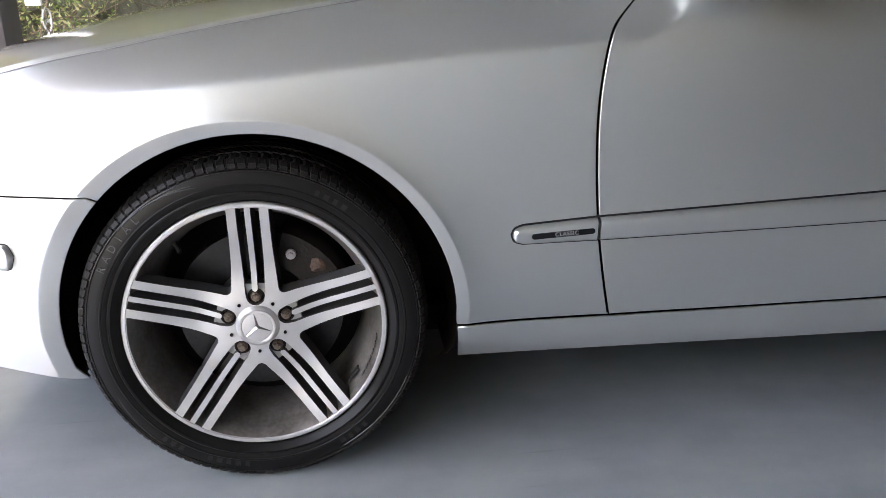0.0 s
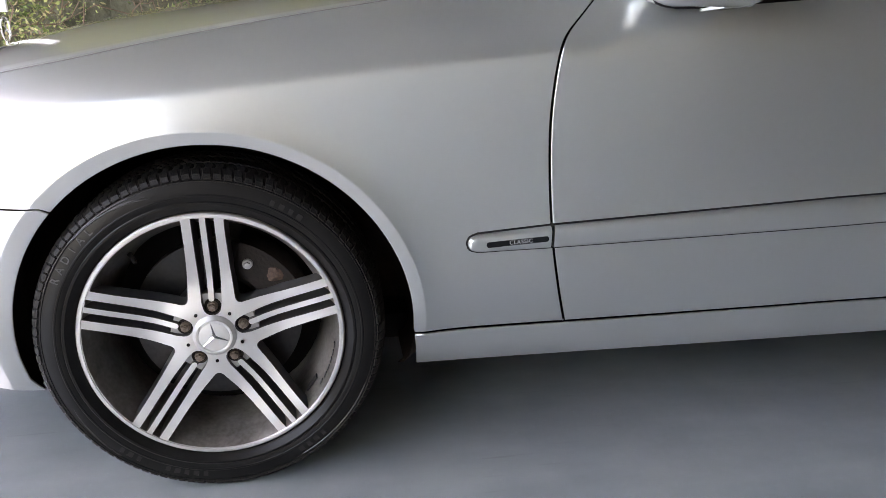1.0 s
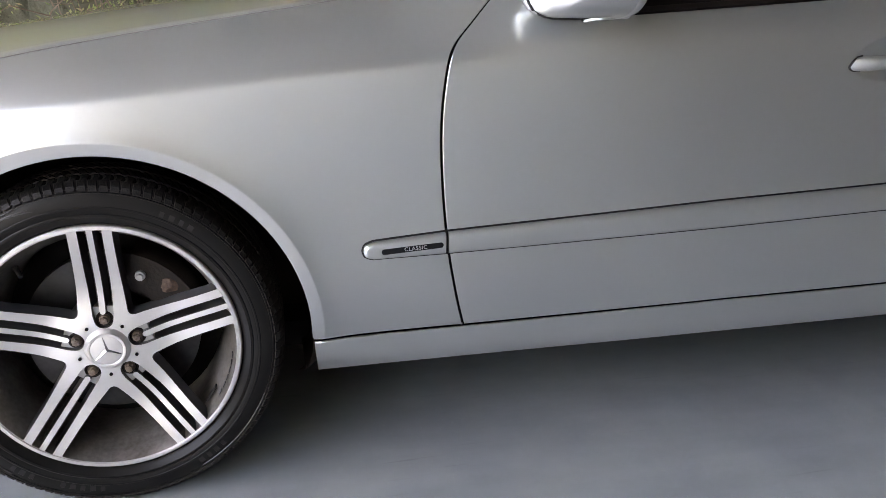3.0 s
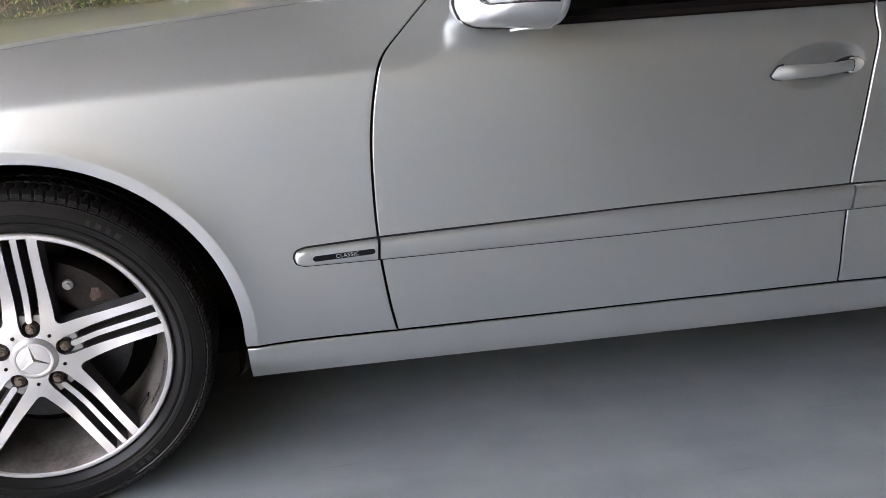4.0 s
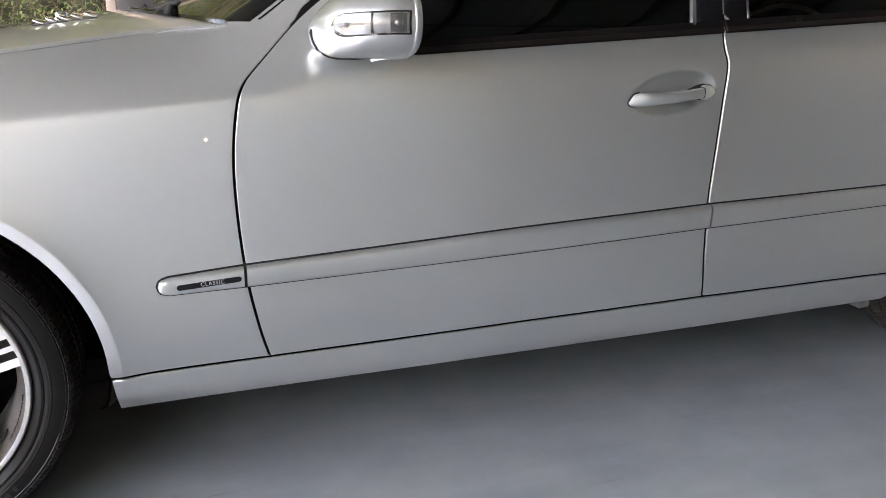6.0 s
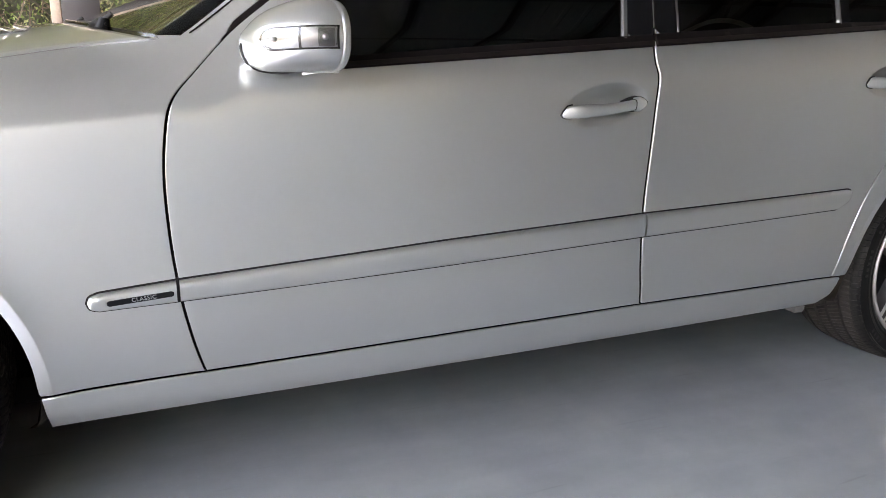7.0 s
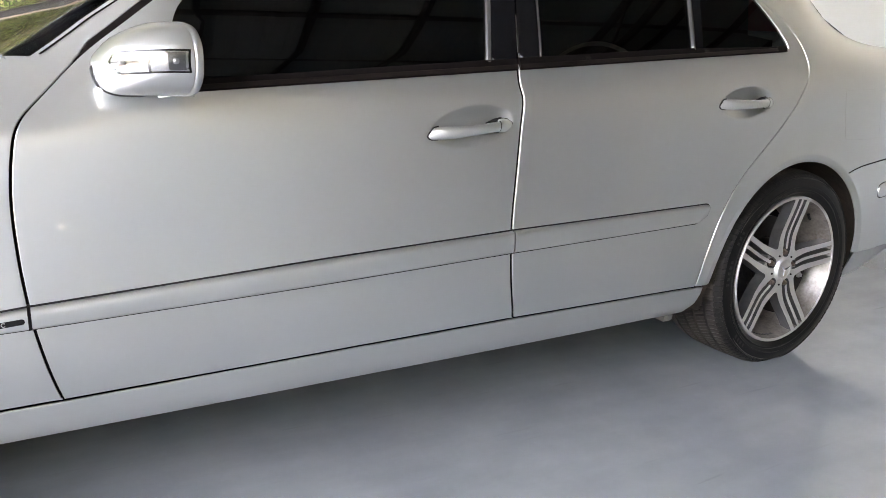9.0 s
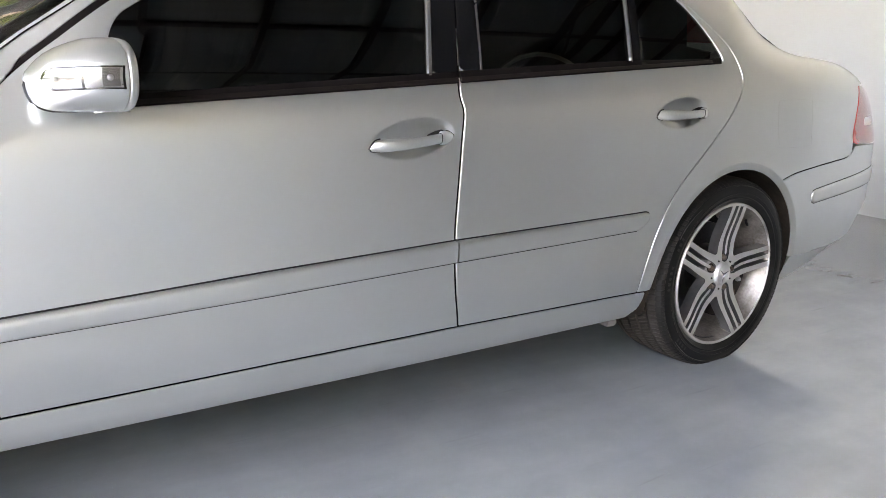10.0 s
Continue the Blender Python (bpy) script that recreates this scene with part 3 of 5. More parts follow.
def hedge_core(a, b, tall, seed):
    """An uneven sheet coloured as the hedge's inner shade, from one ground point to another."""
    a, b = Vector(a), Vector(b)
    along = (b - a).normalized()
    out = Vector((-along.y, along.x, 0))
    nx, nz = int((b - a).length / 0.12), 34
    verts = []
    for i in range(nx + 1):
        for j in range(nz + 1):
            p = a + (b - a) * (i / nx) + Vector((0, 0, -0.1 + (tall + 0.1) * j / nz))
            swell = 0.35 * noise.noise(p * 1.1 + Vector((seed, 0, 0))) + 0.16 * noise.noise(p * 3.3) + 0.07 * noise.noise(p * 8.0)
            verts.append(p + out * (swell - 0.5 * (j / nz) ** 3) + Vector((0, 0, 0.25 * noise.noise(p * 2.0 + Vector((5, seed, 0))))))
    faces = [(i * (nz + 1) + j, (i + 1) * (nz + 1) + j, (i + 1) * (nz + 1) + j + 1, i * (nz + 1) + j + 1) for i in range(nx) for j in range(nz)]
    tagged(mesh_object("hedge_core", verts, faces, HEDGE_CORE), "dark sheet standing in for the shaded inside of the overgrown hedge", "hedge", kind="stuff")


hedge(-8.0, 2.4, 4.3, 5.5, 5.4, 260000, 5)
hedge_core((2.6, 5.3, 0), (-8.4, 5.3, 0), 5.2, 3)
# unseen western hedge, added to cut off the bright low sky
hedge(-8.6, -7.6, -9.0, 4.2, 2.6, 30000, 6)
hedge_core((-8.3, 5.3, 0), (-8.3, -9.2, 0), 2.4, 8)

# ---- the car ----
car = tagged(new("car"), "silver four-door saloon car parked on a grey floor", "car")


def mirrored(verts):
    v = np.array(verts, float)
    v[:, 1] = 2 * MIDDLE - v[:, 1]
    return v


def panel(name, outline, mat=PAINT, parent=car, holes=(), step=0.035, extra=(), proud=0.0, thick=0.005, edge=0.0014, both=True, label="", gap=0.018, points=None):
    """A sheet on the car's side with rolled edges, bounded by (x, v) outlines; with its twin on the other side."""
    loops = [resampled(anticlockwise(outline), gap)] + [resampled(anticlockwise(h), gap) for h in holes]
    rims = [inset(loops[0], edge)] + [inset(h, -edge) for h in loops[1:]]
    flat, tris = filled(rims[0], rims[1:], step, extra, points)
    nrm = side_normal(flat[:, 0], flat[:, 1])
    verts, normals, faces = [side(flat[:, 0], flat[:, 1]) + nrm * proud], [nrm], [tris]
    start = len(flat)
    for k, (loop, rim) in enumerate(zip(loops, rims)):
        n = len(loop)
        n0, n1 = side_normal(rim[:, 0], rim[:, 1]), side_normal(loop[:, 0], loop[:, 1])
        a, b = side(rim[:, 0], rim[:, 1]) + n0 * proud, side(loop[:, 0], loop[:, 1]) + n1 * (proud - edge)
        c = side(loop[:, 0], loop[:, 1]) - n1 * thick
        out = b - a + n0 * edge
        out /= np.linalg.norm(out, axis=1)[:, None] + 1e-12
        roll = n0 + out
        roll /= np.linalg.norm(roll, axis=1)[:, None] + 1e-12
        verts += [a, b, c]
        normals += [n0, roll, out]
        i = np.arange(n)
        j = (i + 1) % n
        for s in (start, start + n):
            q = np.stack([s + i, s + n + i, s + n + j, s + j], 1)
            faces.append(q if k == 0 else q[:, ::-1])
        start += 3 * n
    verts, normals = np.concatenate(verts), np.concatenate(normals)
    faces = [tuple(f) for block in faces for f in block]
    # wind every face to agree with its normals
    wound = []
    for f in faces:
        p = verts[list(f)]
        q = np.cross(p[1] - p[0], p[2] - p[0])
        wound.append(f if q @ normals[list(f)].sum(0) > 0 else f[::-1])
    made = mesh_object(name, verts, wound, mat, parent, label, normals=normals)
    if both:
        flip = normals * np.array([1, -1, 1])
        mesh_object(name, mirrored(verts), [f[::-1] for f in wound], mat, parent, label, normals=flip)
    return made


def strip(name, a, b, mat, parent, proud=0.004, step=0.05, label="", both=True, edge=0.0012, thick=0.012):
    """A band between two (x, v) curves."""
    return panel(name, list(a) + list(b)[::-1], mat, parent, proud=proud, step=step, edge=edge, thick=thick, label=label, both=both)


GAP = 0.0028  # half the shut line
ARCH_F, ARCH_R, ARCH = (0.012, AXLE), (2.850, AXLE), 0.362
DOOR_FRONT = flow([(0.682, 0.288), (0.663, 0.361), (0.646, 0.446), (0.637, 0.513), (0.630, 0.600), (0.628, 0.700), (0.636, 0.785), (0.652, 0.848), (0.692, 0.902), (0.770, 0.990), (0.860, 1.060), (0.949, 1.128), (1.12, 1.258), (1.34, 1.40)])
DOOR_MID = flow([(1.752, 0.306), (1.730, 0.400), (1.722, 0.450), (1.717, 0.503), (1.714, 0.601), (1.729, 0.799), (1.738, 0.882), (1.732, 0.957), (1.775, 1.183), (1.83, 1.42)])
DOOR_REAR = flow([(2.425, 0.306), (2.432, 0.410), (2.470, 0.531), (2.548, 0.648), (2.713, 0.798), (2.793, 0.885), (2.840, 0.975), (2.812, 1.083), (2.705, 1.188), (2.640, 1.243), (2.50, 1.345), (2.36, 1.41)])
SILL_TOP = [(0.378, 0.287), (0.677, 0.291), (1.258, 0.303), (1.74, 0.310), (2.46, 0.306)]


def sill_v(x):
    return float(np.interp(x, [p[0] for p in SILL_TOP], [p[1] for p in SILL_TOP]))


def belt_v(x):
    return 0.899 + (x - 0.889) * 0.0679


HOOD_EDGE = [(x, height_v(x, z)) for x, z in flow([(-0.84, 0.66), (-0.60, 0.735), (-0.403, 0.786), (-0.306, 0.807), (-0.211, 0.824), (-0.117, 0.843), (-0.022, 0.861), (0.15, 0.890), (0.35, 0.920), (0.50, 0.943), (0.64, 0.961)])]
HOOD_MIDDLE = [(-0.80, 0.70), (-0.72, 0.746), (-0.64, 0.782), (-0.57, 0.804), (-0.42, 0.843), (-0.27, 0.880), (-0.05, 0.914), (0.09, 0.934), (0.24, 0.954), (0.38, 0.976), (0.48, 0.990)]



def feature_points(arch=None, x0=0.0, x1=0.0):
    """Fine points round an arch lip and along the shoulder crease, where the sheet bends."""
    out = []
    if arch:
        ridge, grow = [(p[1], p[2]) for p in LIPS if p[0] == arch[0]][0]
        for off in (-0.018, -0.012, -0.0075, -0.0040, -0.0014, 0.0008, 0.0030, 0.0065, 0.012, 0.019, 0.028, 0.040):
            for a in np.arange(-0.3, 3.45, 0.016):
                r = ridge + grow * max(0.0, -math.cos(a)) + off
                out.append((arch[0] + r * math.cos(a), arch[1] + r * math.sin(a)))
    for x in np.arange(x0, x1, 0.02):
        out += [(x, float(smooth_table(CREASE, x)) + d) for d in (-0.014, -0.008, -0.003, 0.001, 0.006, 0.012, 0.02, 0.03, 0.045)]
    return np.array(out)


# front fender: arch, lower tail, door gap, hood edge
fender = [(-0.84, 0.5768), (-0.267, 0.5768)]
fender += [p for p in arc(*ARCH_F, ARCH, 136, 0, 40)]
fender += [(0.375, 0.300), (0.377, SILL_TOP[0][1] + 0.006)] + [(0.60, sill_v(0.6) + 0.006)]
fender += [(x - GAP, max(v, sill_v(x) + 0.006)) for x, v in DOOR_FRONT if v < 0.980]
fender += [(0.757, 0.985), (0.736, 0.991), (0.711, 0.998), (0.685, 1.007), (0.663, 1.016), (0.644, 1.023)] + [(x, v - 0.001) for x, v in HOOD_EDGE[::-1]]
panel("front_fender", fender, step=0.03, points=feature_points(ARCH_F, -0.83, 0.65))

front_door = [(x + GAP, v) for x, v in DOOR_FRONT]
front_door[0] = (front_door[0][0], sill_v(0.68) + 0.006)
WINDOW_F = [(0.975, belt_v(0.975) + 0.002), (1.665, belt_v(1.665) + 0.002), (1.70, 1.178), (1.745, 1.385)] + flow([(1.40, 1.372), (1.20, 1.262), (1.007, 1.132), (0.961, 1.094), (0.938, 1.045), (0.932, 0.99), (0.94, belt_v(0.94) + 0.002)])
front_door += [(1.40, 1.42)] + [(x - GAP - 0.0016, v) for x, v in DOOR_MID[::-1]]
front_door[-1] = (front_door[-1][0], sill_v(1.75) + 0.006)
front_door += [(x, sill_v(x) + 0.006) for x in (1.5, 1.258, 1.0, 0.8)]
front_door_panel = panel("front_door", front_door, holes=[WINDOW_F[:]], extra=[(1.592, 0.824, 0.135, 0.064, 0.0036)])

WINDOW_R = [(1.80, belt_v(1.80) + 0.002), (2.74, belt_v(2.74) + 0.002)] + flow([(2.765, belt_v(2.765) + 0.012), (2.757, 1.070), (2.712, 1.145), (2.633, 1.235), (2.50, 1.325), (2.40, 1.370)]) + [(1.88, 1.385), (1.837, 1.187)]
rear_door = [(x + GAP, v) for x, v in DOOR_MID]
rear_door[0] = (rear_door[0][0], sill_v(1.75) + 0.006)
rear_door += [(2.1, 1.425)] + [(x - GAP, v) for x, v in DOOR_REAR[::-1]]
rear_door[-1] = (rear_door[-1][0], sill_v(2.41) + 0.006)
rear_door += [(2.2, sill_v(2.2) + 0.006), (2.0, sill_v(2.0) + 0.006)]
rear_door_panel = panel("rear_door", rear_door, holes=[WINDOW_R], extra=[(2.545, 0.871, 0.135, 0.062, 0.0036)])

# rear quarter: from the door gap over the arch to the tail
quarter = [(x + GAP, v) for x, v in DOOR_REAR]
quarter[0] = (quarter[0][0], sill_v(2.42) + 0.006)
TRUNK_EDGE = flow([(2.70, 1.35), (2.92, 1.262), (3.06, 1.178), (3.18, 1.120), (3.30, 1.095), (3.50, 1.075), (3.68, 1.045), (3.78, 1.01), (3.83, 0.975)])
BUMPER_GAP = flow([(3.083, 0.629), (3.177, 0.648), (3.328, 0.663), (3.45, 0.672), (3.563, 0.681), (3.605, 0.700), (3.630, 0.722)])
LAMP_EDGE = flow([(3.640, 0.729), (3.603, 0.742), (3.590, 0.770), (3.595, 0.80), (3.606, 0.841), (3.619, 0.885), (3.630, 0.925), (3.645, 0.955)])
quarter += [(2.52, 1.41)] + TRUNK_EDGE[:-1] + [(3.72, 0.962)] + [p for p in LAMP_EDGE[::-1] if p[1] > 0.745] + [(x, v + 0.006) for x, v in BUMPER_GAP[::-1] if x < 3.601]
quarter += [p for p in arc(*ARCH_R, ARCH + 0.002, 48, 180, 40)] + [(2.482, sill_v(2.46) + 0.006)]
quarter_panel = panel("rear_quarter_panel", quarter, step=0.03, points=feature_points(ARCH_R, 2.8, 3.8))

front_bumper = [(-0.84, 0.5735), (-0.267, 0.5735)] + [p for p in arc(*ARCH_F, ARCH, 136.8, 180, 14)] + [(-0.350, 0.29), (-0.343, 0.24), (-0.325, 0.208), (-0.40, 0.224), (-0.50, 0.242), (-0.84, 0.28)]
front_bumper_panel = panel("front_bumper", front_bumper, step=0.03, points=feature_points(ARCH_F))
BUMPER_LOW = [(3.70, 0.366), (3.669, 0.356), (3.56, 0.342), (3.445, 0.336), (3.34, 0.334), (3.228, 0.336)]
rear_bumper = [(x, v) for x, v in BUMPER_GAP] + [(3.70, 0.722), (3.985, 0.718), (3.99, 0.60), (3.97, 0.54), (3.88, 0.49), (3.78, 0.44)] + BUMPER_LOW + [p for p in arc(*ARCH_R, ARCH + 0.002, 3, 57.5, 18)]
rear_bumper_panel = panel("rear_bumper", rear_bumper, step=0.03, points=feature_points(ARCH_R))
# the bumper's lower face, turned in under the car
for flip in (False, True):
    bm = bmesh.new()
    rows = []
    for x, v in BUMPER_LOW:
        p = side(x, v)
        drop = 0.105 * float(ramp(3.90, 3.10, x)) + 0.012
        ring = [(x, float(p[1]) + g, float(p[2]) - d) for g, d in ((0.0, 0.0), (0.003, 0.003), (0.045, drop), (0.09, drop + 0.004), (0.16, drop - 0.03))]
        rows.append([bm.verts.new((q[0], 2 * MIDDLE - q[1] if flip else q[1], q[2])) for q in ring])
    for a, b in zip(rows, rows[1:]):
        for i in range(4):
            bm.faces.new((a[i], a[i + 1], b[i + 1], b[i]))
    part("lower_lip", bm, PAINT, rear_bumper_panel)
sill = [(x, v) for x, v in SILL_TOP] + flow([(2.462, 0.285), (2.452, 0.245), (2.425, 0.208)]) + [(2.0, 0.206), (1.2, 0.203), (0.8, 0.199), (0.385, 0.193)]
panel("sill", [(x, v - 0.002 if v > 0.28 else v) for x, v in sill], step=0.04, proud=0.0005)
# A-pillar below the windscreen's side
PILLAR_IN = flow([(0.655, 0.988), (0.685, 1.009), (0.721, 1.034), (0.754, 1.057), (0.782, 1.076), (0.821, 1.099), (0.888, 1.142), (1.06, 1.268), (1.27, 1.408)])
strip("pillar_seal", [(x - 0.001, v) for x, v in DOOR_FRONT if v > 0.975], [(x - 0.001 - 0.017 * ramp(0.985, 1.02, v), v + 0.002) for x, v in DOOR_FRONT if v > 0.975], SEAL, car, -0.003)
strip("screen_seal", [(x + 0.0165, v - 0.001) for x, v in PILLAR_IN if v > 1.006], [(x + 0.0195, v - 0.001) for x, v in PILLAR_IN if v > 1.006], SEAL, car, 0.0008, edge=0.0003)
panel("windscreen_pillar", [(x - GAP - 0.016 * ramp(0.985, 1.02, v), v + 0.004) for x, v in DOOR_FRONT if v > 0.975] + [(1.40, 1.425)] + PILLAR_IN[::-1] + [(0.690, 0.970)], step=0.03, proud=-0.002)
roof_rail = [(1.275, 1.41), (1.345, 1.406), (1.40, 1.426), (1.83, 1.426), (2.1, 1.431), (2.36, 1.416), (2.52, 1.415), (2.70, 1.355), (2.60, 1.45), (2.30, 1.50), (1.60, 1.50), (1.36, 1.46)]
panel("roof_rail", roof_rail, step=0.05)


# dark sheet a finger behind the shut lines
backing = [(0.40, 0.21), (2.42, 0.21), (2.45, 0.35)] + arc(2.850, AXLE, 0.40, 180, 0, 24) + [(3.26, 0.37), (3.55, 0.40), (3.70, 0.50), (3.75, 0.70), (3.62, 0.72), (3.62, 0.93), (3.2, 0.98), (2.75, 0.99), (1.00, 0.905), (0.86, 1.02), (0.68, 1.01), (0.55, 0.94), (0.10, 0.86), (-0.30, 0.78), (-0.75, 0.60), (-0.75, 0.28), (-0.39, 0.26)] + arc(*ARCH_F, 0.40, 190, -10, 24)
panel("inner_shell", backing, UNDER, proud=-0.030, thick=0.036, step=0.06)


def across(name, edge, crown, mat=PAINT, label="", rows=20, lift=0.0, power=2.0):
    """A sheet from an edge on one side over to its twin, crowned in the middle."""
    e = np.array(edge, float)
    verts = []
    for k in range(rows + 1):
        s = k / rows
        for p, c in zip(e, crown):
            y = p[1] + (2 * MIDDLE - 2 * p[1]) * s
            bow = 1 - abs(2 * s - 1) ** power
            verts.append((p[0] + c[0] * bow, y, p[2] + c[1] * bow + lift))
    n = len(e)
    faces = [(k * n + i, k * n + i + 1, (k + 1) * n + i + 1, (k + 1) * n + i) for k in range(rows) for i in range(n - 1)]
    me = mesh_object(name, verts, faces, mat, car, label, smooth=True)
    if Vector(me.data.polygons[len(faces) // 2].normal).z < 0:
        me.data.flip_normals()
    solid = me.modifiers.new("thickness", "SOLIDIFY")
    solid.thickness, solid.offset = 0.006, -1
    return me


hx = np.array([p[0] for p in HOOD_EDGE if p[0] > -0.66])
hv = np.array([p[1] for p in HOOD_EDGE if p[0] > -0.66])
hood_edge = side(hx, hv - 0.011) + np.array([0, 0, 0.0012])
hood_crown = []
for p in hood_edge:
    dx = -0.06 * (1 - ramp(-0.6, 0.0, p[0])) - 0.18 * ramp(0.2, 0.64, p[0])
    hood_crown.append((dx, float(smooth_table(HOOD_MIDDLE, p[0] + dx)) - p[2]))
across("hood", hood_edge, hood_crown, rows=40, power=3.0)
tx = np.array([p[0] for p in TRUNK_EDGE if p[0] > 3.15])
tv = np.array([p[1] for p in TRUNK_EDGE if p[0] > 3.15])
across("trunk_lid", side(tx, tv + 0.002), [(0.08 * ramp(3.3, 3.84, x), 0.012) for x in tx], power=3)
rx_ = np.array([p[0] for p in roof_rail[7:]][::-1])
rv_ = np.array([p[1] for p in roof_rail[7:]][::-1])
across("roof", side(rx_, rv_), [(-0.05 if x < 2 else 0.05, 0.075) for x in rx_], power=2.5)
px_ = np.array([p[0] for p in PILLAR_IN])
pv_ = np.array([p[1] for p in PILLAR_IN])
screen_edge = np.concatenate([[side(0.645, height_v(0.645, 0.965))], side(px_, pv_ + 0.003)])
across("windscreen", screen_edge, [(-0.13 * (1 - k / len(px_)) - 0.05, 0.028) for k in range(len(px_) + 1)], SCREEN, "clear windscreen reflecting bright leaves", power=2.2)
gx_ = np.array([2.62, 2.70, 2.92, 3.06, 3.16])
gv_ = np.array([1.44, 1.352, 1.264, 1.18, 1.13])
across("rear_screen", side(gx_, gv_), [(0.10, 0.02)] * 5, TINTED, power=2.2)
# closing panels at nose and tail
for name, x, v0, v1 in (("nose_panel", -0.80, 0.24, 0.70), ("tail_panel", 3.86, 0.52, 0.90)):
    vs_ = np.linspace(v0, v1, 10)
    e = side(np.full(10, x), vs_)
    verts = np.concatenate([e, mirrored(e)])
    mesh_object(name, verts, [(i, i + 1, 11 + i, 10 + i) for i in range(9)], PAINT, car, smooth=True)
cube_part("underbody", (-0.62, 3.25, 0.20, 1.52, 0.20, 0.26), UNDER, car)
cube_part("trunk_floor", (3.10, 3.68, 0.14, 1.58, 0.41, 0.45), UNDER, car)
cube_part("bulkhead", (0.42, 0.46, 0.12, 1.60, 0.26, 0.86), UNDER, car)
cube_part("parcel_floor", (0.46, 3.6, 0.10, 1.62, 0.30, 0.34), UNDER, car)
cube_part("dashboard", (0.62, 1.02, 0.16, 1.56, 0.62, 0.90), PLASTIC, car, bevel=0.05)

# ---- side windows ----
def pane(name, outline, parent):
    return panel(name, outline, TINTED, parent, proud=-0.006, thick=0.010, edge=0.001, step=0.06, both=True, label="dark tinted side window pane")


pane("window_pane", WINDOW_F, front_door_panel)
DIVIDE = [(2.341, 1.0), (2.389, 1.224), (2.424, 1.385)]
DIVIDE_REAR = [(2.375, 1.0), (2.431, 1.226), (2.470, 1.36)]
pane("window_pane", [(1.80, belt_v(1.80) + 0.002), (2.345, belt_v(2.345) + 0.002), (2.392, 1.224), (2.42, 1.372), (1.88, 1.385), (1.837, 1.187)], rear_door_panel)
pane("quarter_pane", [(2.352, belt_v(2.352) + 0.002)] + [(x, v) for x, v in WINDOW_R[1:] if x > 2.425] + [(2.427, 1.36), (2.402, 1.224)], rear_door_panel)


bx = np.linspace(0.885, 1.729, 12)
strip("belt_seal", [(x, belt_v(x)) for x in bx], [(x, belt_v(x) + 0.024 + 0.006 * (x - 0.9)) for x in bx], SEAL, front_door_panel, 0.006, label="black rubber seal below the window")
bx = np.linspace(1.737, 2.745, 12)
strip("belt_seal", [(x, belt_v(x)) for x in bx], [(x, belt_v(x) + 0.030 - 0.012 * ramp(2.2, 2.74, x)) for x in bx], SEAL, rear_door_panel, 0.006, label="black rubber seal below the window")
for x0, x1, door in ((0.90, 1.729, front_door_panel), (1.737, 2.70, rear_door_panel)):
    bx = np.linspace(x0, x1, 12)
    strip("belt_trim", [(x, belt_v(x) + 0.0025) for x in bx], [(x, belt_v(x) + 0.0125) for x in bx], TRIM, door, 0.0085, edge=0.0016, label="worn brown-black trim along the window seal")
# black centre pillar covers with a bright edge to the front window
strip("pillar_cover", [(1.658, 0.975), (1.703, 1.178), (1.752, 1.40)], [(1.728, 0.978), (1.772, 1.183), (1.826, 1.40)], GLOSS_BLACK, front_door_panel, 0.005)
strip("pillar_edge", [(1.645, 0.972), (1.690, 1.178), (1.740, 1.40)], [(1.655, 0.973), (1.700, 1.178), (1.749, 1.40)], material("grey_pillar_edge", (0.06, 0.06, 0.06), 0.35, vary=0.1), front_door_panel, 0.006)
strip("pillar_cover", [(1.7385, 0.985), (1.7765, 1.183), (1.8305, 1.40)], [(1.800, 0.988), (1.834, 1.187), (1.88, 1.40)], GLOSS_BLACK, rear_door_panel, 0.005)
strip("window_bead", [(1.803, 0.990), (1.837, 1.187), (1.883, 1.39)], [(1.807, 0.990), (1.841, 1.187), (1.887, 1.39)], BEAD, rear_door_panel, 0.006)
strip("window_bead", [(1.805, 0.988), (2.33, 1.021)], [(1.805, 0.991), (2.33, 1.024)], BEAD, rear_door_panel, 0.003)
strip("window_divider", DIVIDE, DIVIDE_REAR, GLOSS_BLACK, rear_door_panel, 0.004)
strip("window_bead", [(2.341, 1.02), (2.387, 1.224), (2.422, 1.38)], [(2.346, 1.02), (2.392, 1.224), (2.427, 1.38)], BEAD, rear_door_panel, 0.0065)


# ---- rubbing strips, badge ----
def strip_v(x, upper):
    return float(np.interp(x, [0.48, 0.643, 1.2, 1.71, 2.42], [0.497, 0.510, 0.541, 0.562, 0.578] if upper else [0.464, 0.467, 0.485, 0.505, 0.526]))


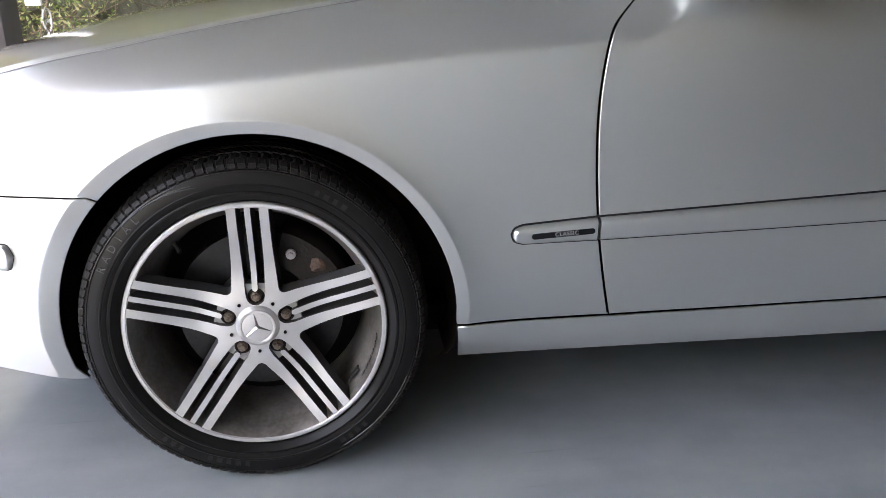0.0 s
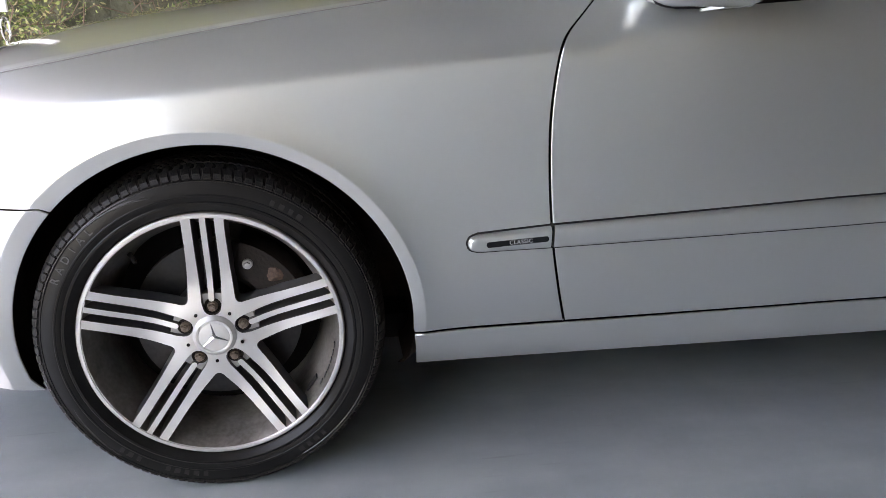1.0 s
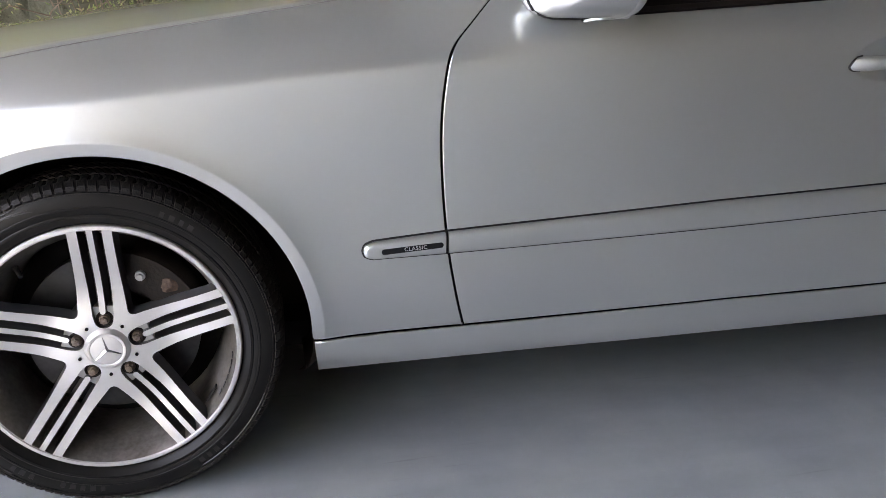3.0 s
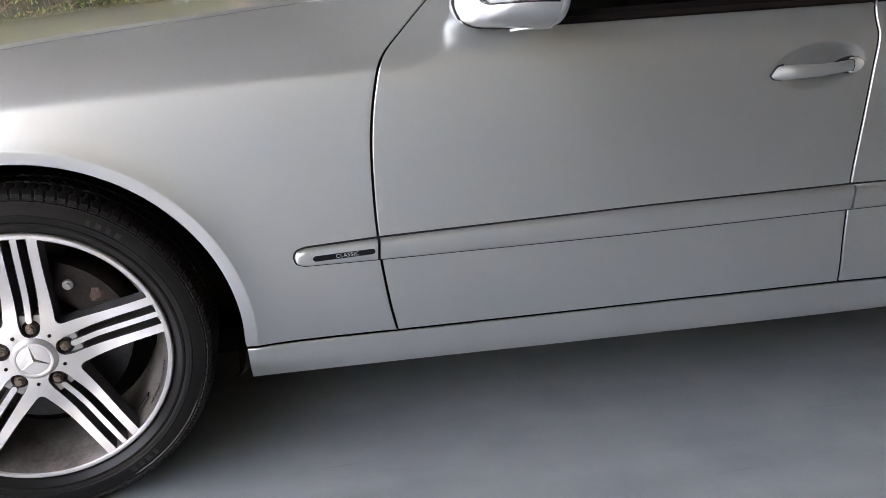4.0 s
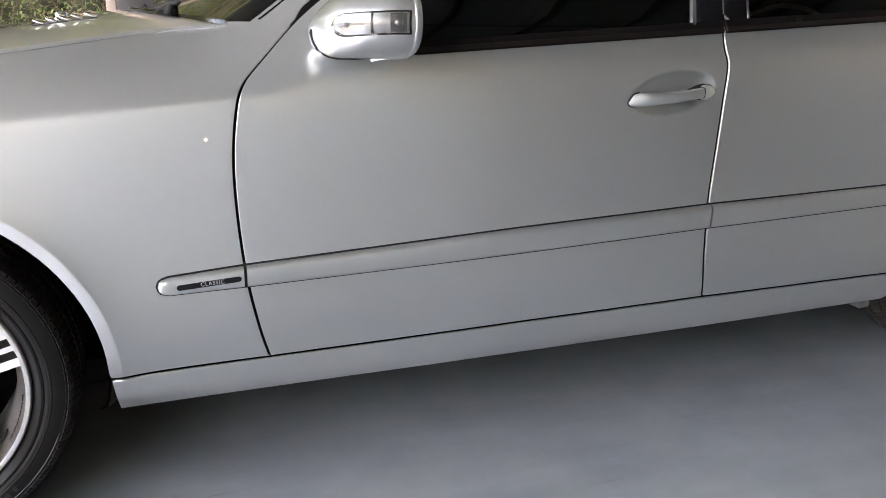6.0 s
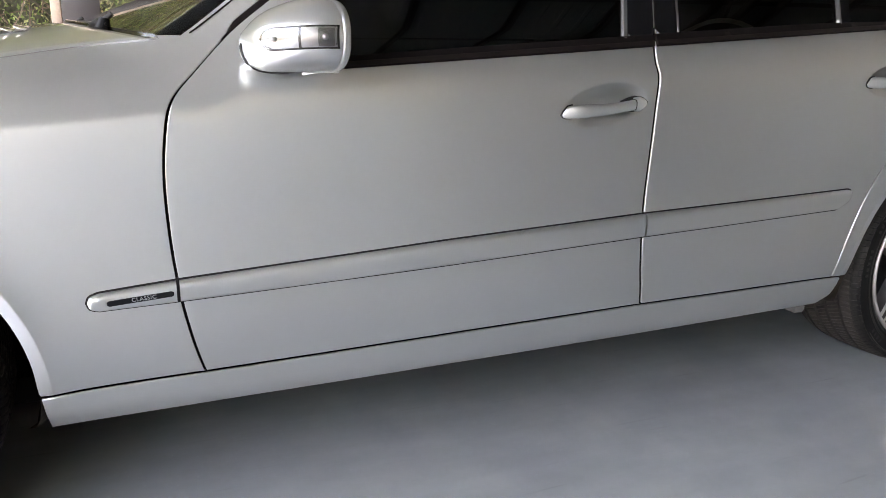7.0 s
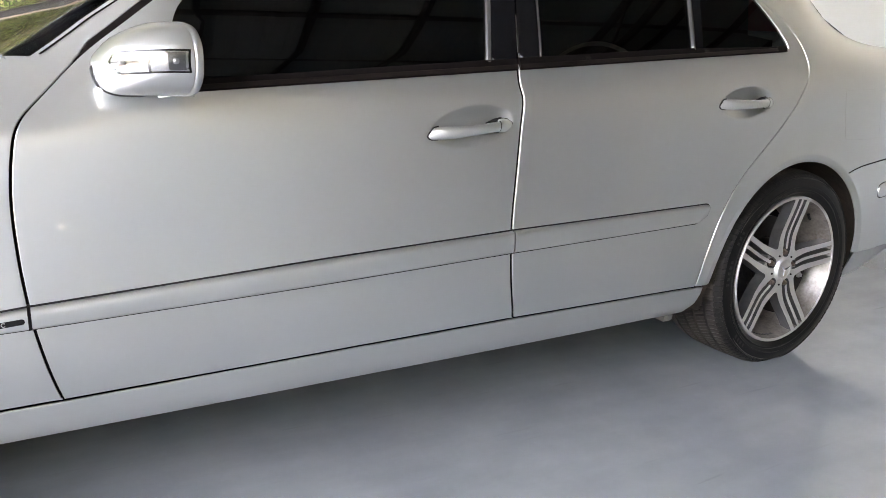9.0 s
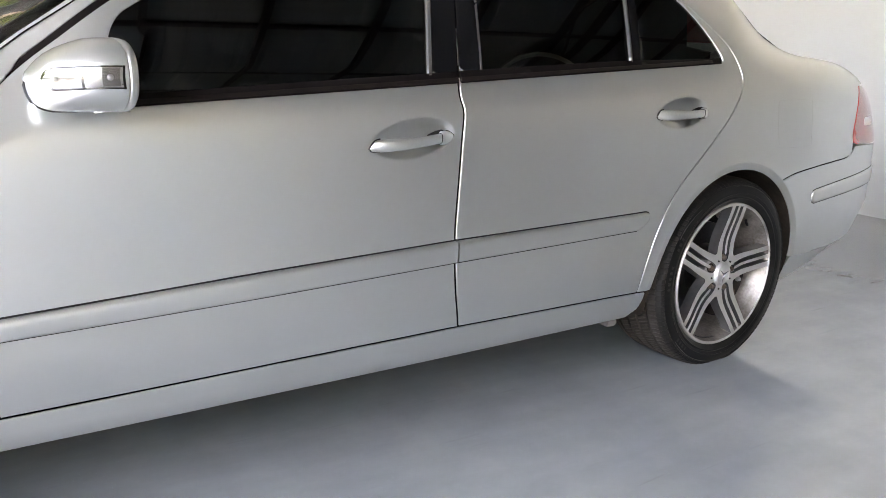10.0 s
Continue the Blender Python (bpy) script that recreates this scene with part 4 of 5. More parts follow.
def moulding(name, low, up, height, parent, label="", profile=((0, 0), (0.02, 0.55), (0.07, 0.82), (0.16, 0.90), (0.40, 0.96), (0.66, 1.0), (0.84, 0.96), (0.93, 0.80), (0.98, 0.50), (1, 0))):
    """A convex band between a lower and an upper (x, v) curve with as many points; with its twin."""
    wide = max(u[1] - l[1] for l, u in zip(low, up))
    verts = []
    for l, u in zip(low, up):
        f = np.array([p[0] for p in profile])
        h = np.array([p[1] for p in profile]) * height * min(1.0, ((u[1] - l[1]) / wide) ** 0.5 + 0.1)
        x, v = l[0] + (u[0] - l[0]) * f, l[1] + (u[1] - l[1]) * f
        verts.append(side(x, v) + side_normal(x, v) * h[:, None])
    n = len(profile)
    made = None
    for flip in (False, True):
        bm = bmesh.new()
        rows = [[bm.verts.new((p[0], 2 * MIDDLE - p[1] if flip else p[1], p[2])) for p in row] for row in verts]
        for a, b in zip(rows, rows[1:]):
            for i in range(n - 1):
                bm.faces.new((a[i], b[i], b[i + 1], a[i + 1]))
        bm.faces.new(rows[0])
        bm.faces.new(rows[-1][::-1])
        ob = part(name, bm, PAINT, parent, label, sharp=75)
        made = made or ob
    return made


def rubbing_strip(x0, x1, parent, round_front=False, round_rear=False):
    xs = np.linspace(x0 + (0.02 if round_front else 0), x1 - (0.05 if round_rear else 0), 16)
    low, up = [(x, strip_v(x, False)) for x in xs], [(x, strip_v(x, True)) for x in xs]
    if round_front:
        m = (strip_v(x0 + 0.02, True) + strip_v(x0 + 0.02, False)) / 2
        low = flow([(x0, m), (x0 + 0.005, m - 0.012), low[0]], 4)[:-1] + low
        up = flow([(x0 + 0.0002, m + 0.001), (x0 + 0.005, m + 0.011), up[0]], 4)[:-1] + up
    if round_rear:
        t = strip_v(x1, True)
        low = low + flow([low[-1], (x1 - 0.015, t - 0.034), (x1, t - 0.014)], 5)[1:]
        up = up + flow([up[-1], (x1 - 0.010, t - 0.001), (x1 + 0.0002, t - 0.012)], 5)[1:]
    # dark shadow gasket, then the painted strip
    panel("strip_gasket", inset(anticlockwise(list(low) + list(up)[::-1]), -0.0034), PLASTIC, parent, proud=0.0015, edge=0.0005, step=0.05, thick=0.008)
    return moulding("rubbing_strip", low, up, 0.0145, parent, "silver painted rubbing strip")


fender_strip_parent = [o for o in car.children if o.name == "front_fender"][0]
rubbing_strip(0.476, 0.637 - 0.003, fender_strip_parent, round_front=True)
rubbing_strip(0.640, 1.713, front_door_panel)
rubbing_strip(1.7185, 2.418, rear_door_panel, round_rear=True)
# bumper strips
bs = np.linspace(3.318, 3.90, 16)
low = flow([(3.300, 0.556), (3.305, 0.538), (3.325, 0.530)], 4) + [(x, 0.530 + 0.06 * (x - 3.32)) for x in bs[1:]]
up = flow([(3.3002, 0.558), (3.307, 0.574), (3.330, 0.581)], 4) + [(x, 0.581 + 0.085 * (x - 3.33)) for x in bs[1:]]
strip("strip_gasket", [(x, v - 0.003) for x, v in low], [(x, v + 0.003) for x, v in up], PLASTIC, rear_bumper_panel, 0.001, edge=0.0005)
moulding("bumper_strip", low, up, 0.007, rear_bumper_panel)
fs = np.linspace(-0.80, -0.425, 10)
low = [(x, 0.443) for x in fs] + flow([(-0.418, 0.446), (-0.4105, 0.466)], 4)
up = [(x, 0.489) for x in fs] + flow([(-0.418, 0.486), (-0.4103, 0.468)], 4)
strip("strip_gasket", [(x, v - 0.002) for x, v in low], [(x, v + 0.002) for x, v in up], PLASTIC, front_bumper_panel, 0.001, edge=0.0005)
moulding("bumper_strip", low, up, 0.011, front_bumper_panel)

# badge plate with its lettering
badge_out = arc(0.515, 0.4805, 0.0055, 100, 270, 8) + arc(0.6235, 0.4875, 0.0055, -86, 94, 8)
badge = panel("badge_plate", badge_out, BADGE, fender_strip_parent, proud=0.0158, thick=-0.009, edge=0.001, step=0.02, both=False, label="black badge plate with silver lettering", gap=0.004)
text = bpy.data.curves.new("badge_lettering", "FONT")
text.body, text.size, text.extrude, text.align_x, text.align_y = "CLASSIC", 0.0108, 0.0004, "CENTER", "CENTER"
text.space_character = 1.12
text.materials.append(LETTER)
letters = new("badge_lettering", text)
letters.parent = badge
spot = side(0.5745, 0.4843)
letters.matrix_basis = Matrix.Translation((float(spot[0]), float(spot[1]) - 0.0168, float(spot[2]))) @ pose(0, 0, 0, 88, -3.4, -1.2)


# ---- door handles ----
def door_handle(cx, cv, slope, parent):
    """A grip bar over its hollow, with the lock cap at its rear end."""
    stations = [(-0.1186, 0.0040, 0.0024, 0.013), (-0.1172, 0.0045, 0.003, 0.0185), (-0.1150, 0.0052, 0.0036, 0.0225), (-0.110, 0.0070, 0.0047, 0.0260), (-0.100, 0.0103, 0.0070, 0.0288), (-0.085, 0.0148, 0.0100, 0.0305), (-0.070, 0.0175, 0.0115, 0.0300), (-0.05, 0.0195, 0.012, 0.029), (-0.01, 0.023, 0.0115, 0.026), (0.03, 0.024, 0.011, 0.0235), (0.064, 0.023, 0.011, 0.0235)]
    def shell(rows, name, mat=PAINT):
        bm = bmesh.new()
        rings = []
        for dx, out, deep, tall in rows:
            base = side(cx + dx, cv + slope * dx)
            flat_y = float(side(cx - 0.16, cv - 0.16 * slope)[1] + side(cx + 0.16, cv + 0.16 * slope)[1]) / 2
            y, z = flat_y - out + deep / 2, float(base[2]) - 0.004 + 0.075 * max(0.0, -dx) - 0.10 * max(0.0, dx - 0.062)
            lean = 0.008 * min(1.0, max(0.0, (-dx - 0.088) / 0.03))
            rings.append([bm.verts.new((cx + dx + lean * (0.5 + 0.5 * math.sin(a)) ** 1.5, y - deep * math.copysign(abs(math.cos(a)) ** 0.7, math.cos(a)), z + tall / 2 * math.copysign(abs(math.sin(a)) ** 0.8, math.sin(a)))) for a in (2 * math.pi * k / 16 for k in range(16))])
        for p, q in zip(rings, rings[1:]):
            for k in range(16):
                bm.faces.new((p[k], p[(k + 1) % 16], q[(k + 1) % 16], q[k]))
        bm.faces.new(rings[0])
        bm.faces.new(rings[-1][::-1])
        return part(name, bm, mat, parent, sharp=50)
    shell([(-0.1212, 0.000, 0.002, 0.012), (-0.1200, 0.0030, 0.0024, 0.0165), (-0.1184, 0.0038, 0.0028, 0.0215), (-0.1160, 0.0042, 0.0032, 0.0255), (-0.108, 0.004, 0.006, 0.0315), (-0.092, 0.002, 0.004, 0.034)], "handle_socket", PLASTIC)
    shell([(0.0625, 0.023, 0.0116, 0.0255), (0.0645, 0.023, 0.0116, 0.0255)], "collar", PLASTIC)
    shell([(0.040, 0.000, 0.004, 0.022), (0.060, 0.001, 0.005, 0.033), (0.078, 0.001, 0.006, 0.0375), (0.100, 0.000, 0.006, 0.030), (0.1150, -0.002, 0.004, 0.012)], "cap_gasket", PLASTIC)
    shell(stations, "door_handle")
    shell([(0.0645, 0.0220, 0.0115, 0.0270), (0.068, 0.0210, 0.0125, 0.0325), (0.080, 0.0165, 0.0125, 0.0345), (0.096, 0.0095, 0.0105, 0.0275), (0.107, 0.0042, 0.0075, 0.0160), (0.1125, 0.000, 0.005, 0.007)], "lock_cap")


door_handle(1.590, 0.820, 0.135, front_door_panel)
door_handle(2.545, 0.870, 0.07, rear_door_panel)


# ---- mirror ----
def rounded_ring(bm, centre, u, w, ru, rw, n=56, power=2.6):
    out = []
    for k in range(n):
        a = 2 * math.pi * k / n
        c, s = math.cos(a), math.sin(a)
        out.append(bm.verts.new(Vector(centre) + Vector(u) * ru * math.copysign(abs(c) ** (2 / power), c) + Vector(w) * rw * math.copysign(abs(s) ** (2 / power), s)))
    return out


def mirror(flip):
    """A door mirror: a rounded painted cap with a lamp strip, a rim and a foot."""
    thing = new("door_mirror")
    thing.parent = car
    tagged(thing, "silver door mirror with a clear indicator strip")

    def put(ob):
        ob.parent = thing
        if flip:
            ob.scale = (1, -1, 1)
            ob.location = (0, 2 * MIDDLE, 0)
        return ob

    def loft(name, rows, mat, close=True, squat=0.13):
        bm = bmesh.new()
        rings = [rounded_ring(bm, c, u, w, half * s, tall * s * (1 - squat * float(ramp(0.03, 0.11, (c - seat).dot(ahead))))) for c, s in rows]
        for p, q in zip(rings, rings[1:]):
            for k in range(len(p)):
                bm.faces.new((p[k], p[(k + 1) % len(p)], q[(k + 1) % len(p)], q[k]))
        if close:
            bm.faces.new(rings[-1])
        return put(part(name, bm, mat, None, sharp=60))

    u, w = Vector((0.14, -1, 0)).normalized(), Vector((0, 0, 1))
    ahead = Vector((-1, -0.14, 0)).normalized()
    half, tall, seat = 0.104, 0.066, Vector((0.926, -0.080, 0.968)) + ahead * 0.013
    shape = [(0.0, 1.0, 0, 0), (0.02, 0.99, 0.002, 0), (0.04, 0.965, 0.006, 0.001), (0.06, 0.92, 0.0125, 0.005), (0.078, 0.87, 0.0184, 0.009), (0.094, 0.80, 0.0248, 0.014), (0.106, 0.70, 0.0302, 0.018), (0.115, 0.58, 0.0376, 0.021), (0.122, 0.45, 0.0468, 0.022), (0.126, 0.28, 0.0548, 0.0215), (0.1275, 0.10, 0.061, 0.021)]
    loft("cap", [(seat + ahead * d - u * g - w * e, s) for d, s, g, e in shape], PAINT, squat=0.05)
    # dark seam under the cap and round its nose
    bm = bmesh.new()
    path = [seat + ahead * d - u * g - w * (e + tall * k * (1 - 0.05 * float(ramp(0.03, 0.11, d))) - 0.0005) for d, k, g, e in shape[2:]]
    path += [path[-1] + w * h_ + ahead * 0.001 for h_ in (0.006, 0.012)]
    tube(bm, path, [0.001] + [0.0034] * (len(path) - 2) + [0.001], 8)
    put(part("seam", bm, PLASTIC, None))
    loft("rim", [(seat + ahead * d, s) for d, s in ((-0.002, 0.98), (-0.0035, 1.0), (-0.009, 1.005), (-0.016, 0.985), (-0.019, 0.93), (-0.014, 0.88), (-0.008, 0.5))], PAINT)

    def contour(q, out):
        """A point of the cap's outer outline, q from its nose (0) to the rim (1)."""
        d = np.interp(1 - q, np.linspace(0, 1, len(shape)), [p[0] for p in shape])
        s, g = (np.interp(d, [p[0] for p in shape], [p[k] for p in shape]) for k in (1, 2))
        p = seat + ahead * float(d) - u * float(g) + u * float(half * s)
        p -= w * float(np.interp(d, [q_[0] for q_ in shape], [q_[3] for q_ in shape])) * 0.35
        return p + (u + ahead).normalized() * out

    def band(name, q0, q1, tall_, out, mat, round_end=False, n=44, label=""):
        bm = bmesh.new()
        rows = []
        for k in range(n + 1):
            q = q0 + (q1 - q0) * k / n
            h = tall_ * (math.sqrt(max(0.0, 1 - (1 - min(1, k / (0.22 * n))) ** 2)) if round_end else 1)
            rows.append([bm.verts.new(contour(q, out - 0.003 * abs(z) ** 2) + Vector((0, 0, z * h))) for z in (-1, -0.5, 0, 0.5, 1)])
        for a, b in zip(rows, rows[1:]):
            for i in range(4):
                bm.faces.new((a[i], a[i + 1], b[i + 1], b[i]))
        bmesh.ops.remove_doubles(bm, verts=bm.verts[:], dist=1e-5)
        ob = put(part(name, bm, mat, None, label))
        solid = ob.modifiers.new("thickness", "SOLIDIFY")
        solid.thickness, solid.offset = 0.0012, 0
        return ob

    band("lamp_frame", 0.266, 0.974, 0.0198, 0.0026, GLOSS_BLACK, True)
    band("lamp_reflector", 0.293, 0.955, 0.0165, 0.0034, REFLECTOR, True, label="bright lamp reflector")
    band("lamp_divider", 0.650, 0.672, 0.0165, 0.0046, PLASTIC)
    band("lamp_cell", 0.80, 0.935, 0.0150, 0.0044, BEAD)
    bm = bmesh.new()
    bmesh.ops.create_uvsphere(bm, u_segments=16, v_segments=10, radius=0.0055, matrix=Matrix.Translation(contour(0.862, 0.005)))
    put(part("bulb", bm, REFLECTOR, None))
    bm = bmesh.new()
    bmesh.ops.create_uvsphere(bm, u_segments=12, v_segments=8, radius=0.0045, matrix=Matrix.Translation(contour(0.44, 0.0055)) @ Matrix.Diagonal((1.5, 1, 1, 1)))
    put(part("bulb", bm, SOCKET, None))
    bm = bmesh.new()
    tube(bm, [contour(q, 0.005) for q in (0.34, 0.42, 0.52, 0.62)], 0.0012, 6)
    put(part("bulb_holder", bm, SOCKET, None))
    band("indicator_lens", 0.275, 0.962, 0.0178, 0.0066, CLEAR, True, label="clear indicator lens")
    bm = bmesh.new()
    box(bm, 0.845, 0.93, -0.020, 0.055, 0.8985, 0.935, 0.014, 4)
    put(part("foot", bm, PLASTIC, None))
    bm = bmesh.new()
    vs = [bm.verts.new(p) for p in ((0.888, -0.040, 0.8945), (0.910, 0.03, 0.8945), (0.944, 0.0, 0.8955), (0.939, -0.118, 0.9020), (0.930, -0.150, 0.9130))]
    made = bmesh.ops.extrude_face_region(bm, geom=[bm.faces.new(vs)])
    bmesh.ops.translate(bm, verts=[v for v in made["geom"] if isinstance(v, bmesh.types.BMVert)], vec=(0, 0, 0.0055))
    bmesh.ops.bevel(bm, geom=bm.edges[:], offset=0.0018, segments=2, affect="EDGES")
    put(part("bracket", bm, PAINT, None))
    return thing


mirror(False)
mirror(True)


# ---- tail lamps ----
lamp_out = [(x + 0.004, v) for x, v in LAMP_EDGE] + [(3.72, 0.957), (3.80, 0.935), (3.90, 0.88), (3.95, 0.80), (3.95, 0.726), (3.75, 0.726)]
tail_lamp = panel("tail_lamp", lamp_out, RED_LENS, car, proud=0.001, step=0.03, edge=0.003, label="red tail lamp with a clear inset")
panel("reversing_lens", arc(3.716, 0.815, 0.016, 90, 270, 8) + [(3.80, 0.799), (3.80, 0.831)], CREAM, tail_lamp, proud=0.003, thick=-0.001, step=0.02, edge=0.001, gap=0.006)
# fuel flap: a fine shut line in the quarter panel
flap = flow([(3.040, 0.905), (3.215, 0.905), (3.236, 0.885), (3.250, 0.765), (3.232, 0.745), (3.062, 0.745), (3.043, 0.765), (3.028, 0.885), (3.040, 0.905)], 5)
rib = inset(anticlockwise(flap[:-1]), 0.0002)
panel("fuel_flap_gap", flap[:-1], SOCKET, quarter_panel, holes=[rib], proud=0.0004, thick=0.002, edge=0.0003, step=0.05, both=False)
# jacking pad at the sill's rear end
cube_part("jack_pad", (2.375, 2.42, 0.05, 0.10, 0.184, 0.215), material("grey_plastic", (0.13, 0.13, 0.128), 0.5), car, "grey plastic pad below the sill", bevel=0.012)

# ---- on the hood and cowl ----
bm = bmesh.new()
n = 24
rows = []
for k in range(n + 1):
    s_ = k / n
    y = 0.165 + (2 * MIDDLE - 0.33) * s_
    bow = 1 - abs(2 * s_ - 1) ** 2.2
    rows.append([bm.verts.new((x - 0.18 * bow, y, z - 0.004 + 0.014 * bow)) for x, z in ((0.585, 0.952), (0.60, 0.962), (0.648, 0.958), (0.66, 0.944))])
for a, b in zip(rows, rows[1:]):
    for i in range(3):
        bm.faces.new((a[i], a[i + 1], b[i + 1], b[i]))
part("cowl", bm, PLASTIC, car, "black plastic cowl below the windscreen")


def wiper(y0, y1, rise=1.0):
    w_ = new("wiper")
    w_.parent = car
    tagged(w_, "black windscreen wiper at rest")
    def across_at(y, lift):
        """A place on the foot of the windscreen."""
        q = abs((y - MIDDLE) / (MIDDLE - 0.165))
        return (0.600 - 0.115 * (1 - q ** 2.2), y, 0.962 + 0.012 * (1 - q ** 2.2) + lift * rise)
    bm = bmesh.new()
    tube(bm, [across_at(y0, 0.012), across_at(y0 + 0.03, 0.016), across_at(y0 + 0.10, 0.008), across_at((y0 + y1) / 2, 0.008), across_at(y1 - 0.12, 0.008)], [0.013, 0.012, 0.008, 0.006, 0.004], 8)
    part("arm", bm, WIPER, w_)
    bm = bmesh.new()
    tube(bm, [across_at(y, h) for y, h in ((y0 - 0.02, 0.016), (y0 + 0.10, 0.012), ((y0 + y1) / 2, 0.014), (y1, 0.012))], [0.003, 0.005, 0.005, 0.003], 6)
    part("blade", bm, WIPER, w_)
    bm = bmesh.new()
    x_, y_, z_ = across_at(y0, 0.014)
    bmesh.ops.create_cone(bm, cap_ends=True, segments=16, radius1=0.017, radius2=0.011, depth=0.024, matrix=Matrix.Translation((x_, y_, z_)) @ pose(0, 0, 0, -12, 14, 0))
    bmesh.ops.create_cone(bm, cap_ends=True, segments=10, radius1=0.008, radius2=0.005, depth=0.034, matrix=Matrix.Translation((x_ + 0.006, y_ + 0.004, z_ + 0.012)) @ pose(0, 0, 0, 20, 50, 0))
    part("pivot_cap", bm, WIPER, w_)


wiper(0.315, 0.82)
wiper(0.92, 1.42, 0.1)

# hood ornament: a small upright ring on a stem
ornament = new("hood_ornament")
ornament.parent = car
tagged(ornament, "small chrome ring ornament standing on the hood")
bm = bmesh.new()
ring = [(-0.585, 0.86 + 0.030 * math.cos(2 * math.pi * k / 32), 0.848 + 0.030 * math.sin(2 * math.pi * k / 32)) for k in range(33)]
tube(bm, ring, 0.0026, 8)
part("ring", bm, CHROME, ornament)
bm = bmesh.new()
for k in range(3):
    a = radians(90 + 120 * k)
    tube(bm, [(-0.585, 0.86, 0.848), (-0.585, 0.86 + 0.029 * math.cos(a), 0.848 + 0.029 * math.sin(a))], [0.003, 0.001], 6)
part("ribs", bm, CHROME, ornament)
bm = bmesh.new()
tube(bm, [(-0.585, 0.86, 0.800), (-0.585, 0.86, 0.809), (-0.585, 0.86, 0.819)], [0.012, 0.006, 0.003], 12)
part("stem", bm, CHROME, ornament)

# chrome louvre on the hood
louvre = new("hood_louvre")
louvre.parent = car
tagged(louvre, "chrome ribbed louvre fixed on the hood")


def hood_z(x, y):
    return 0.947 + 0.155 * (x - 0.26) + 0.07 * (y - 0.46)


bm = bmesh.new()
rows = []
for x in (0.272, 0.31, 0.35, 0.402):
    rows.append([bm.verts.new((x, y, hood_z(x, y) + h)) for y, h in ((0.405, -0.010), (0.407, 0.002), (0.513, 0.002), (0.515, -0.010))])
for p, q in zip(rows, rows[1:]):
    for i in range(3):
        bm.faces.new((p[i], p[i + 1], q[i + 1], q[i]))
bm.faces.new(rows[0])
bm.faces.new(rows[-1][::-1])
part("base", bm, POCKET, louvre)
for k in range(5):
    bm = bmesh.new()
    box(bm, -0.0125, 0.0125, -0.052, 0.052, -0.002, 0.002, 0.0018)
    x = 0.286 + 0.0255 * k
    fin = part("fin", bm, CHROME, louvre)
    fin.matrix_basis = pose(x, 0.46, hood_z(x, 0.46) + 0.006, 4, 22, 0)
bm = bmesh.new()
box(bm, 0.312, 0.338, 0.475, 0.505, hood_z(0.318, 0.49), hood_z(0.318, 0.49) + 0.019, 0.007, 3)
part("washer_nozzle", bm, CHROME, louvre)

# fine joint between the hood and the fenders, pale to draw the seam's lit edge
for flip in (False, True):
    bm = bmesh.new()
    tube(bm, [(float(p[0]), 2 * MIDDLE - float(p[1]) + 0.0008 if flip else float(p[1]) - 0.0008, float(p[2]) - 0.0006) for p in hood_edge[::2]], 0.0010, 6)
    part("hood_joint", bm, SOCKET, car)



